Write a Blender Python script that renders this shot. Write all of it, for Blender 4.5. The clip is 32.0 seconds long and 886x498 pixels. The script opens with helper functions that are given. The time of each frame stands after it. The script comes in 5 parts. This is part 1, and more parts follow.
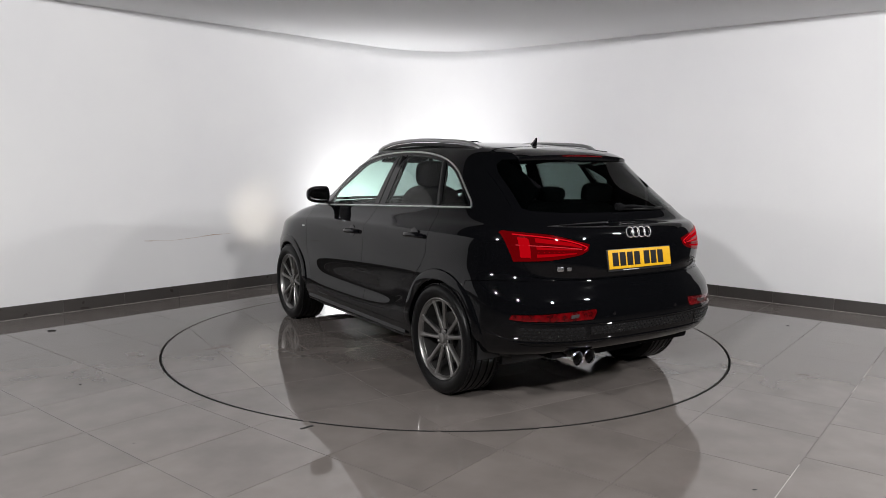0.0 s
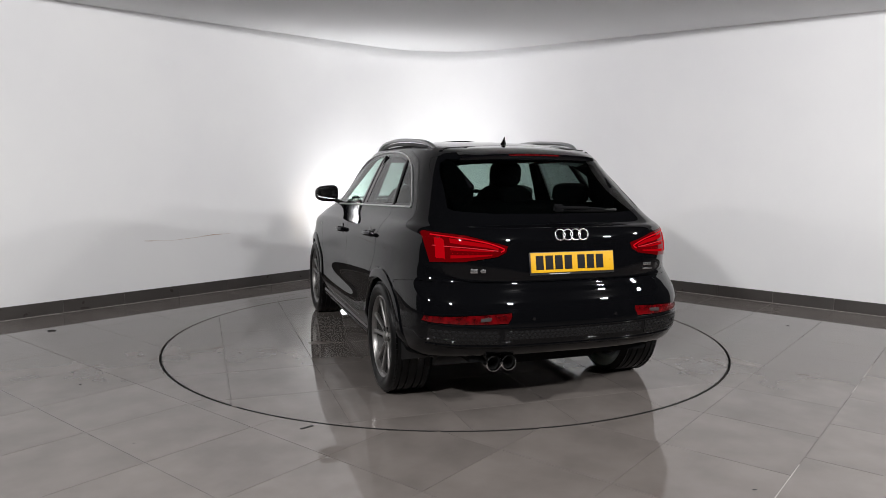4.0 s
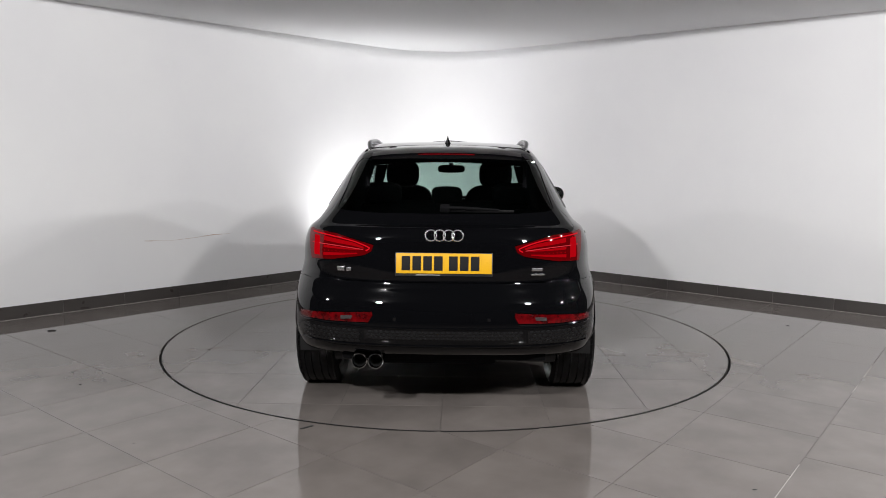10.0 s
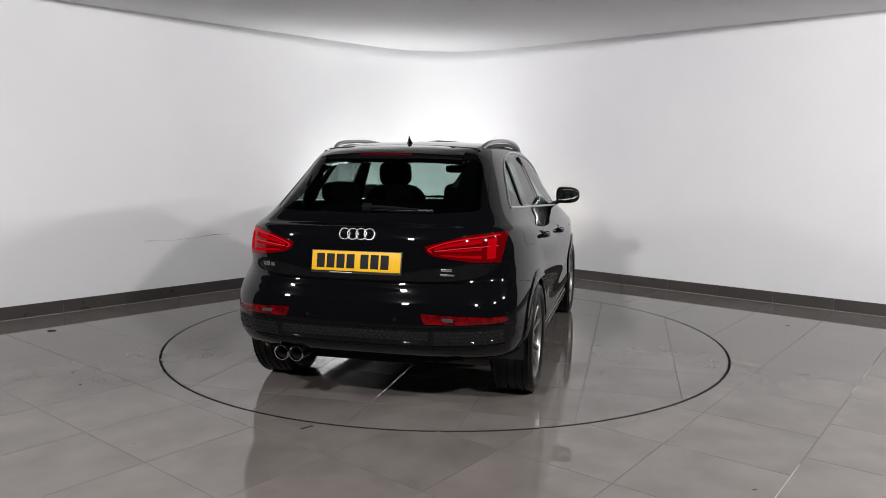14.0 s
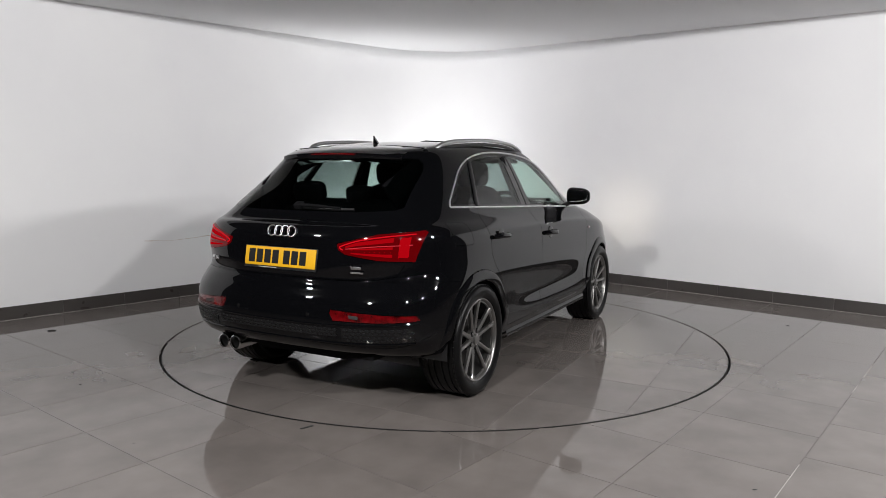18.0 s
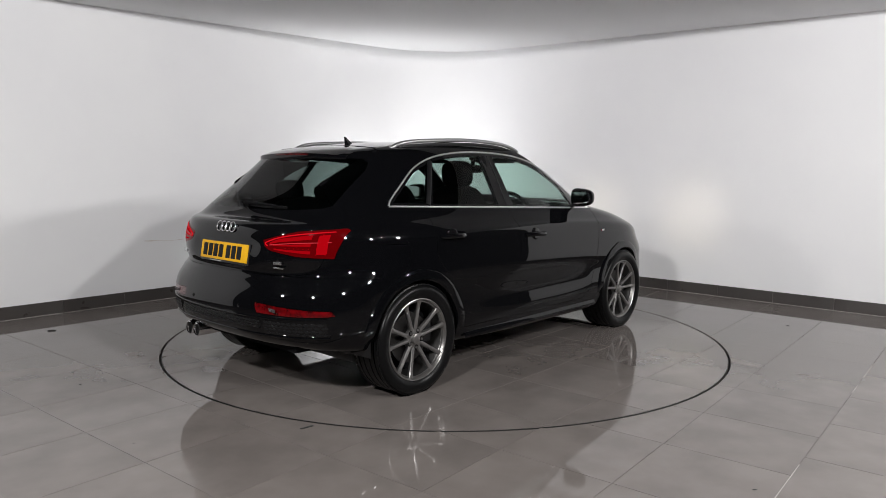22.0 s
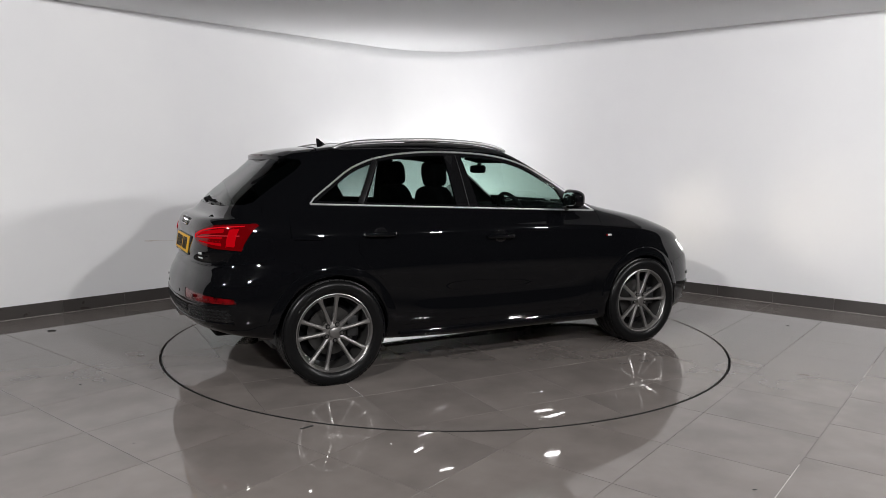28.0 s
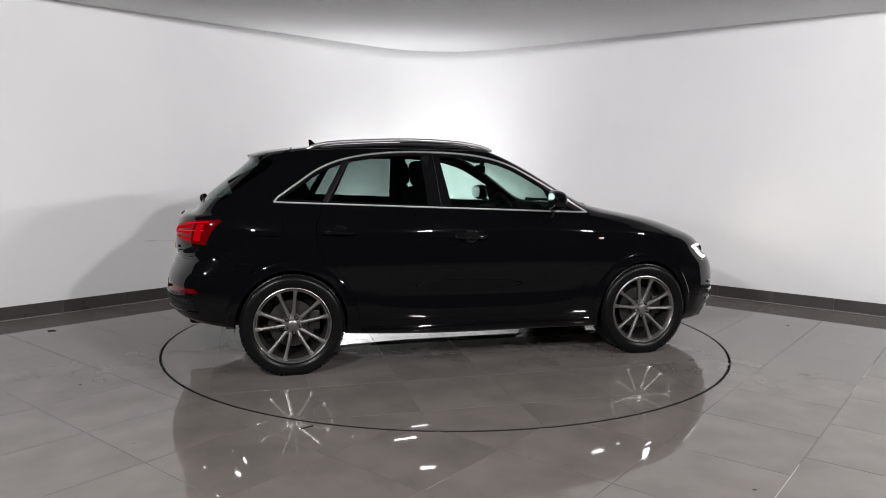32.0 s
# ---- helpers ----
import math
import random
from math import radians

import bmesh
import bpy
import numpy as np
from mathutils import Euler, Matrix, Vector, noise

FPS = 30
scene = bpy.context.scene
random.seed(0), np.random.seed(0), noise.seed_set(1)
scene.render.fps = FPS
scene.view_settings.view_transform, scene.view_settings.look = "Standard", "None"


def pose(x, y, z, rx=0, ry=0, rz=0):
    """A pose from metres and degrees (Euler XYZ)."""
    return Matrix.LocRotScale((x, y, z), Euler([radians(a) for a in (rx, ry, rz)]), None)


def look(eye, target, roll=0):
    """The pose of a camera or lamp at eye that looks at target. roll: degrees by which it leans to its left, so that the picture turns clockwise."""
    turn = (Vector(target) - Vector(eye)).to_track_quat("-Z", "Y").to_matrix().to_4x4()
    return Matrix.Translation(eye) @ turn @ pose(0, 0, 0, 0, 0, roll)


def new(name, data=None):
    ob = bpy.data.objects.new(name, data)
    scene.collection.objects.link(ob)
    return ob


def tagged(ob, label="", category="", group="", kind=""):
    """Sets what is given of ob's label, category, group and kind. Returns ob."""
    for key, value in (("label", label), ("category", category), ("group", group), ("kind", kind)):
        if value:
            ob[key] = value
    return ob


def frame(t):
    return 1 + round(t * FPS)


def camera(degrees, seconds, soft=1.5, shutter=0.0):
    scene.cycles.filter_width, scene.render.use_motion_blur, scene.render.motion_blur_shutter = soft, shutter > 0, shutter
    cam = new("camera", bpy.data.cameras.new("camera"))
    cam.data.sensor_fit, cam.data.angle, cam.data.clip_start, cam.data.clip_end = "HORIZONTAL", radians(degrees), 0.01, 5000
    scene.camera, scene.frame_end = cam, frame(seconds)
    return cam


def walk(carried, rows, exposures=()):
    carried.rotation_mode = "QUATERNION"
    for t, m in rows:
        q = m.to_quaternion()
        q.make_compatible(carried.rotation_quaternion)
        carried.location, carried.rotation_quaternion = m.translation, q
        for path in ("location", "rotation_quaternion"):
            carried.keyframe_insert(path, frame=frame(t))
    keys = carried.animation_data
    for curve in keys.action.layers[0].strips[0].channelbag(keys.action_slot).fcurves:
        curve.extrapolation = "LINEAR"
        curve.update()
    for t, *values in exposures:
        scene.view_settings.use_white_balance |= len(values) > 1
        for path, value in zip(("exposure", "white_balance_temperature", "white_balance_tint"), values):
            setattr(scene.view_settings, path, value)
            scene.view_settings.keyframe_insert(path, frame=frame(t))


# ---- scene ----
# The camera stands still on a stand, a little under eye height.
cam = camera(63.96, 32.0, 0.5)
EYE = (0.0, -5.8586, 1.3832)
CAM_TILT, CAM_PAN, CAM_ROLL = 6.4307, -0.1998, 0.4355
aim = Vector((math.sin(radians(CAM_PAN)) * math.cos(radians(CAM_TILT)),
              math.cos(radians(CAM_PAN)) * math.cos(radians(CAM_TILT)), -math.sin(radians(CAM_TILT))))
CAM_POSE = look(EYE, Vector(EYE) + aim, CAM_ROLL)
walk(cam, [(0.0, CAM_POSE), (32.0, CAM_POSE)])
scene.view_settings.exposure = 0.0

# Plan: the turntable's axis is the origin. The room is square to D1 and D2.
D1 = Vector((math.cos(radians(48.6)), math.sin(radians(48.6)), 0))
D2 = Vector((math.sin(radians(48.6)), -math.cos(radians(48.6)), 0))
T1 = Vector((math.cos(radians(51.6)), math.sin(radians(51.6)), 0))    # the floor's joints lie a little askew to the walls
T2 = Vector((math.sin(radians(51.6)), -math.cos(radians(51.6)), 0))
U_WALL, V_WALL, CEIL = 3.473, -3.221, 2.851      # back wall, side wall, lowest height of the ceiling
CEIL_RISE, WALL_TOP = 0.0345, 3.12             # the white ceiling rises a little towards the corner
U_FAR, V_FAR = -7.4, 7.4                      # the dark walls behind the camera
U_WHITE, V_WHITE = -4.8, 3.5                   # where the white paint ends
CORNER_R = 1.15
TABLE_R = 2.236
TILE = 0.600
U0, V0 = 0.043, -0.051                         # one joint of the tile grid each way
THETA0, OMEGA = 122.66, -3.3703               # turntable angle, degrees and degrees a second
CAR_X, CAR_Y = -1.2916, -0.0299               # rear axle's middle on the turntable


def uv(u, v, z=0.0):
    p = D1 * u + D2 * v
    return Vector((p.x, p.y, z))


# ---- world and lights ----
world = bpy.data.worlds.new("world")
scene.world = world
world.use_nodes = True
world.node_tree.nodes["Background"].inputs[0].default_value = (0.02, 0.02, 0.022, 1)
world.node_tree.nodes["Background"].inputs[1].default_value = 0.2


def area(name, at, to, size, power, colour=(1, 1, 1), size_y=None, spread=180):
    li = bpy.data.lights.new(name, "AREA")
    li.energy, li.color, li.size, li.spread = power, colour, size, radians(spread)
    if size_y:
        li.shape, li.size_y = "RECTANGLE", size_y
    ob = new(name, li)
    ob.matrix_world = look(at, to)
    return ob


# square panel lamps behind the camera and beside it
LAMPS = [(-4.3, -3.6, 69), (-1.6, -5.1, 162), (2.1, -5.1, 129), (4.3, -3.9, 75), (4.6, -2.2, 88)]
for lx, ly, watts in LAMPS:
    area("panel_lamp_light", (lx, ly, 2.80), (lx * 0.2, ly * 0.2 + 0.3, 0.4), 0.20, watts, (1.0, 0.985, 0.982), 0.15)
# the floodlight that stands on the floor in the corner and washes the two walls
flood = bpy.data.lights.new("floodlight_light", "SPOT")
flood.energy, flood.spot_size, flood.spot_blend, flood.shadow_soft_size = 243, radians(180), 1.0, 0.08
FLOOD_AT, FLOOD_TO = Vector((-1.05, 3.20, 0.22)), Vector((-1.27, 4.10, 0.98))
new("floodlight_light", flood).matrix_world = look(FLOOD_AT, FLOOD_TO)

# ---- materials ----


def material(name, colour, rough=0.5, metal=0.0, **more):
    m = bpy.data.materials.new(name)
    m.use_nodes = True
    b = m.node_tree.nodes["Principled BSDF"]
    b.inputs["Base Color"].default_value = (*colour, 1)
    b.inputs["Roughness"].default_value = rough
    b.inputs["Metallic"].default_value = metal
    for k, v in more.items():
        b.inputs[k.replace("_", " ")].default_value = v
    return m


def node(m, kind, operation=""):
    n = m.node_tree.nodes.new(kind)
    if operation:
        n.operation = operation
    return n


def bsdf(m):
    return m.node_tree.nodes["Principled BSDF"]


def link(m, a, b):
    m.node_tree.links.new(a, b)


def ramp(m, fac, stops):
    r = node(m, "ShaderNodeValToRGB")
    els = r.color_ramp.elements
    while len(els) < len(stops):
        els.new(0.5)
    for e, (p, c) in zip(els, stops):
        e.position, e.color = p, (*c, 1)
    link(m, fac, r.inputs[0])
    return r.outputs[0]


def noise_tex(m, scale, detail=4.0, rough=0.55, coords="Object"):
    tc = node(m, "ShaderNodeTexCoord")
    n = node(m, "ShaderNodeTexNoise")
    n.inputs["Scale"].default_value, n.inputs["Detail"].default_value, n.inputs["Roughness"].default_value = scale, detail, rough
    link(m, tc.outputs[coords], n.inputs["Vector"])
    return n.outputs["Fac"]


def bump(m, height, strength, distance=0.002):
    b = node(m, "ShaderNodeBump")
    b.inputs["Strength"].default_value, b.inputs["Distance"].default_value = strength, distance
    link(m, height, b.inputs["Height"])
    link(m, b.outputs[0], bsdf(m).inputs["Normal"])


def glow(name, colour, strength):
    m = bpy.data.materials.new(name)
    m.use_nodes = True
    b = m.node_tree.nodes["Principled BSDF"]
    b.inputs["Base Color"].default_value = (*[c * 0.03 for c in colour], 1)
    b.inputs["Emission Color"].default_value = (*colour, 1)
    b.inputs["Emission Strength"].default_value = strength
    b.inputs["Specular IOR Level"].default_value = 0.0
    return m


def pane(name, tint, base=0.05, rough=0.0):
    """Thin clear glass: it lets tinted light straight through and mirrors by Fresnel."""
    m = bpy.data.materials.new(name)
    m.use_nodes = True
    nt = m.node_tree
    nt.nodes.remove(nt.nodes["Principled BSDF"])
    tr, gl, mx, lw = (nt.nodes.new("ShaderNode" + k) for k in ("BsdfTransparent", "BsdfGlossy", "MixShader", "LayerWeight"))
    tr.inputs[0].default_value = (*tint, 1)
    gl.inputs["Roughness"].default_value = rough
    lw.inputs[0].default_value = 0.5
    power, scale = nt.nodes.new("ShaderNodeMath"), nt.nodes.new("ShaderNodeMath")
    power.operation, scale.operation = "POWER", "MULTIPLY_ADD"
    power.inputs[1].default_value = 5.0
    scale.inputs[1].default_value, scale.inputs[2].default_value = 1 - base, base
    nt.links.new(lw.outputs["Facing"], power.inputs[0])
    nt.links.new(power.outputs[0], scale.inputs[0])
    nt.links.new(scale.outputs[0], mx.inputs[0])
    nt.links.new(tr.outputs[0], mx.inputs[1])
    nt.links.new(gl.outputs[0], mx.inputs[2])
    nt.links.new(mx.outputs[0], nt.nodes["Material Output"].inputs[0])
    return m


WALL = material("white_wall_paint", (0.80, 0.80, 0.81), 0.75)
n1 = noise_tex(WALL, 0.7, 5)
link(WALL, ramp(WALL, n1, [(0.3, (0.77, 0.77, 0.785)), (0.7, (0.82, 0.82, 0.825))]), bsdf(WALL).inputs["Base Color"])
bump(WALL, noise_tex(WALL, 160, 3), 0.12, 0.001)
CEILING = material("ceiling_paint", (0.72, 0.72, 0.73), 0.85)
bump(CEILING, noise_tex(CEILING, 120, 3), 0.1, 0.001)
DARK = material("charcoal_wall", (0.012, 0.012, 0.013), 0.85)
bump(DARK, noise_tex(DARK, 60, 3), 0.2)


def tile_material(name, base, spread, rough=0.1):
    m = material(name, base, rough)
    info = node(m, "ShaderNodeObjectInfo")
    tc = node(m, "ShaderNodeTexCoord")
    add = node(m, "ShaderNodeVectorMath", operation="ADD")
    sc = node(m, "ShaderNodeVectorMath", operation="SCALE")
    comb = node(m, "ShaderNodeCombineXYZ")
    for i in range(3):
        link(m, info.outputs["Random"], comb.inputs[i])
    link(m, comb.outputs[0], sc.inputs[0])
    sc.inputs["Scale"].default_value = 37.0
    link(m, tc.outputs["Object"], add.inputs[0])
    link(m, sc.outputs[0], add.inputs[1])
    cloud = node(m, "ShaderNodeTexNoise")
    cloud.inputs["Scale"].default_value, cloud.inputs["Detail"].default_value = 3.2, 7.0
    link(m, add.outputs[0], cloud.inputs["Vector"])
    dark = tuple(c * (1 - spread) for c in base)
    lite = tuple(c * (1 + spread) for c in base)
    col = ramp(m, cloud.outputs["Fac"], [(0.3, dark), (0.7, lite)])
    # one tile a little lighter than the next
    vary = node(m, "ShaderNodeMapRange")
    vary.inputs["To Min"].default_value, vary.inputs["To Max"].default_value = 0.95, 1.05
    link(m, info.outputs["Random"], vary.inputs["Value"])
    mul = node(m, "ShaderNodeVectorMath", operation="SCALE")
    link(m, col, mul.inputs[0])
    link(m, vary.outputs[0], mul.inputs["Scale"])
    link(m, mul.outputs[0], bsdf(m).inputs["Base Color"])
    smear = node(m, "ShaderNodeTexNoise")
    smear.inputs["Scale"].default_value, smear.inputs["Detail"].default_value = 6.0, 5.0
    link(m, add.outputs[0], smear.inputs["Vector"])
    rr = node(m, "ShaderNodeMapRange")
    rr.inputs["From Min"].default_value, rr.inputs["From Max"].default_value = 0.3, 0.75
    rr.inputs["To Min"].default_value, rr.inputs["To Max"].default_value = rough * 0.7, rough * 1.5
    link(m, smear.outputs["Fac"], rr.inputs["Value"])
    link(m, rr.outputs[0], bsdf(m).inputs["Roughness"])
    return m


FLOOR_TILE = tile_material("polished_grey_porcelain", (0.134, 0.119, 0.111), 0.15, 0.035)
SKIRT_TILE = tile_material("dark_grey_porcelain", (0.058, 0.052, 0.049), 0.06, 0.36)
GROUT = material("grout", (0.078, 0.068, 0.063), 0.85)
bump(GROUT, noise_tex(GROUT, 300, 2), 0.2)
GROUT_LIGHT = material("pale_grout", (0.34, 0.32, 0.30), 0.85)
GAP = material("black_gap", (0.006, 0.006, 0.006), 0.7)
STEEL = material("worn_steel_edge", (0.16, 0.155, 0.15), 0.35, 0.9)

PAINT = material("black_car_paint", (0.0022, 0.0023, 0.0028), 0.4, 0.0, Specular_IOR_Level=0.0, Coat_Weight=1.0, Coat_Roughness=0.008, Coat_IOR=1.38)
GLOSS_BLACK = material("gloss_black_trim", (0.004, 0.004, 0.0045), 0.06)
PLASTIC = material("black_plastic", (0.006, 0.006, 0.0065), 0.45)
bump(PLASTIC, noise_tex(PLASTIC, 500, 2), 0.25, 0.0005)
RUBBER = material("tyre_rubber", (0.0042, 0.0042, 0.0044), 0.30, 0.0, Specular_IOR_Level=0.14)
bump(RUBBER, noise_tex(RUBBER, 90, 4), 0.15, 0.0008)
CHROME = material("chrome", (0.82, 0.82, 0.83), 0.08, 1.0)
SATIN = material("satin_aluminium", (0.52, 0.52, 0.53), 0.38, 1.0)
RIM = material("titanium_grey_alloy", (0.245, 0.238, 0.232), 0.33, 0.9, Coat_Weight=0.35, Coat_Roughness=0.12)
# the rim's alloy with the shade behind the spokes put into its colour
BARREL = material("rim_barrel_shade", (0.035, 0.034, 0.033), 0.5, 0.6)
DISC = material("brake_disc_steel", (0.06, 0.058, 0.056), 0.45, 0.9)
CABIN = material("black_cabin_trim", (0.005, 0.005, 0.0055), 0.85, 0.0, Specular_IOR_Level=0.06)
SEAT = material("black_seat_cloth", (0.005, 0.005, 0.0055), 0.9, 0.0, Specular_IOR_Level=0.05)
bump(SEAT, noise_tex(SEAT, 400, 2), 0.3, 0.001)
EMBLEM = material("polished_emblem", (0.72, 0.72, 0.73), 0.27, 1.0)
GLASS_FRONT = pane("green_tinted_glass", (0.66, 0.80, 0.75))
GLASS_REAR = pane("privacy_glass", (0.30, 0.355, 0.342), 0.045)
RED_LENS = material("red_lamp_lens", (0.025, 0.0002, 0.0006), 0.5, 0.0, Specular_IOR_Level=0.0, Coat_Weight=0.5, Coat_Roughness=0.005, Emission_Color=(1.0, 0.002, 0.010, 1), Emission_Strength=0.085)
RED_DARK = material("dark_red_lens", (0.05, 0.0005, 0.0015), 0.16, 0.0, Specular_IOR_Level=0.3, Coat_Weight=0.5, Coat_Roughness=0.02)
link(RED_DARK, ramp(RED_DARK, noise_tex(RED_DARK, 26, 3, 0.6), [(0.36, (0.035, 0.0003, 0.0008)), (0.64, (0.11, 0.0010, 0.0024))]), bsdf(RED_DARK).inputs["Base Color"])
bump(RED_DARK, noise_tex(RED_DARK, 220, 1), 0.5, 0.002)
STRIP = material("bright_window_strip", (0.80, 0.80, 0.81), 0.42, 1.0)
YELLOW = material("yellow_plate", (0.58, 0.315, 0.004), 0.5, 0.0, Specular_IOR_Level=0.25)
INK = material("black_ink", (0.006, 0.006, 0.006), 0.7, 0.0, Specular_IOR_Level=0.2)
WHITE = material("white_print", (0.42, 0.42, 0.42), 0.4)

# ---- mesh helpers ----


def mesh_from(name, verts, faces, smooth=False):
    me = bpy.data.meshes.new(name)
    me.from_pydata([tuple(v) for v in verts], [], [tuple(int(i) for i in f) for f in faces])
    if smooth:
        me.polygons.foreach_set("use_smooth", [True] * len(me.polygons))
    me.update()
    return me


def done(bm, name, smooth=False, angle=35):
    """A mesh out of a bmesh; with smooth, edges sharper than the angle stay hard."""
    bmesh.ops.recalc_face_normals(bm, faces=bm.faces)
    if smooth:
        for f in bm.faces:
            f.smooth = True
        for e in bm.edges:
            if len(e.link_faces) == 2 and e.calc_face_angle(0) > radians(angle):
                e.smooth = False
    me = bpy.data.meshes.new(name)
    bm.to_mesh(me)
    bm.free()
    return me


def part(name, data, mat, parent, label="", at=None):
    """Links a mesh (or a bmesh) as one object under a thing or a part."""
    if isinstance(data, bmesh.types.BMesh):
        data = done(data, name, True)
    if not data.materials:
        data.materials.append(mat)
    ob = new(name, data)
    ob.parent = parent
    if at is not None:
        ob.matrix_local = at
    if label:
        ob["label"] = label
    return ob


def add_box(bm, size, m=None, bevel=0.0, segs=2):
    r = bmesh.ops.create_cube(bm, size=1.0)
    bmesh.ops.scale(bm, vec=size, verts=r["verts"])
    if bevel:
        es = list({e for v in r["verts"] for e in v.link_edges})
        b = bmesh.ops.bevel(bm, geom=es, offset=bevel, segments=segs, profile=0.6, affect="EDGES")
        vs = list({v for f in b["faces"] for v in f.verts} | {v for v in r["verts"] if v.is_valid})
    else:
        vs = r["verts"]
    if m is not None:
        bmesh.ops.transform(bm, matrix=m, verts=vs)
    return vs


def box(size, m=None, bevel=0.0, segs=2):
    bm = bmesh.new()
    add_box(bm, size, m, bevel, segs)
    return bm


def revolve(profile, segs=64, axis="Y"):
    """Turns a closed or open profile of (radius, along) round an axis."""
    verts, faces = [], []
    n = len(profile)
    for i in range(segs):
        a = 2 * math.pi * i / segs
        for r, h in profile:
            c, s = r * math.cos(a), r * math.sin(a)
            verts.append((c, h, s) if axis == "Y" else (c, s, h) if axis == "Z" else (h, c, s))
    for i in range(segs):
        j = (i + 1) % segs
        for k in range(n - 1):
            faces.append((i * n + k, j * n + k, j * n + k + 1, i * n + k + 1))
    bm = bmesh.new()
    vs = [bm.verts.new(v) for v in verts]
    for f in faces:
        try:
            bm.faces.new([vs[i] for i in f])
        except ValueError:
            pass
    bmesh.ops.remove_doubles(bm, verts=bm.verts, dist=1e-6)
    return bm


def tube(points, radius, segs=10, flat=1.0, closed=False, caps=True, up=Vector((0, 0, 1))):
    """A bar along a line of points; flat squeezes it across."""
    pts = [Vector(p) for p in points]
    n = len(pts)
    rings = []
    bm = bmesh.new()
    for i, p in enumerate(pts):
        a = pts[(i - 1) % n] if (closed or i) else p
        b = pts[(i + 1) % n] if (closed or i < n - 1) else p
        t = (b - a).normalized()
        side = t.cross(up)
        side = side.normalized() if side.length > 1e-5 else Vector((1, 0, 0))
        top = side.cross(t).normalized()
        rad = radius[i] if isinstance(radius, (list, tuple)) else radius
        rings.append([bm.verts.new(p + side * math.cos(q) * rad + top * math.sin(q) * rad * flat)
                      for q in (2 * math.pi * k / segs for k in range(segs))])
    for i in range(n if closed else n - 1):
        ra, rb = rings[i], rings[(i + 1) % n]
        for k in range(segs):
            bm.faces.new((ra[k], ra[(k + 1) % segs], rb[(k + 1) % segs], rb[k]))
    if caps and not closed:
        bm.faces.new(rings[0][::-1])
        bm.faces.new(rings[-1])
    return bm


def slab(outline, z0, z1, bevel=0.0):
    """A flat plate with the outline given (x, y), from z0 to z1."""
    bm = bmesh.new()
    lo = [bm.verts.new((x, y, z0)) for x, y in outline]
    hi = [bm.verts.new((x, y, z1)) for x, y in outline]
    n = len(outline)
    bm.faces.new(lo[::-1])
    top = bm.faces.new(hi)
    for i in range(n):
        bm.faces.new((lo[i], lo[(i + 1) % n], hi[(i + 1) % n], hi[i]))
    if bevel:
        bmesh.ops.bevel(bm, geom=list(top.edges), offset=bevel, segments=2, profile=0.6, affect="EDGES")
    return bm


def smooth_line(pts, per=8):
    """A smooth curve through 2D or 3D points (Catmull-Rom)."""
    P = [np.array(p, float) for p in pts]
    out = []
    for i in range(len(P) - 1):
        a, b, c, d = P[max(i - 1, 0)], P[i], P[i + 1], P[min(i + 2, len(P) - 1)]
        for k in range(per):
            t = k / per
            out.append(0.5 * (2 * b + (c - a) * t + (2 * a - 5 * b + 4 * c - d) * t * t + (3 * b - a - 3 * c + d) * t ** 3))
    out.append(P[-1])
    return out


def thing(name, label, category, m=None, group="", kind=""):
    ob = tagged(new(name), label, category, group, kind)
    if m is not None:
        ob.matrix_world = m
    return ob


# ---- the room ----


def wall_line(u0, v0, u1, v1, name, mat, thick=0.15, z0=0.0, z1=WALL_TOP):
    """A straight wall with thickness from one plan point to another; it thickens to the right of its way."""
    a, b = uv(u0, v0), uv(u1, v1)
    d = (b - a).normalized()
    side = Vector((d.y, -d.x, 0)) * thick
    bm = bmesh.new()
    lo = [bm.verts.new((p.x, p.y, z0)) for p in (a, b, b + side, a + side)]
    hi = [bm.verts.new((p.x, p.y, z1)) for p in (a, b, b + side, a + side)]
    bm.faces.new(lo[::-1])
    bm.faces.new(hi)
    for i in range(4):
        bm.faces.new((lo[i], lo[(i + 1) % 4], hi[(i + 1) % 4], hi[i]))
    me = done(bm, name)
    me.materials.append(mat)
    return tagged(new(name, me), kind="structure")


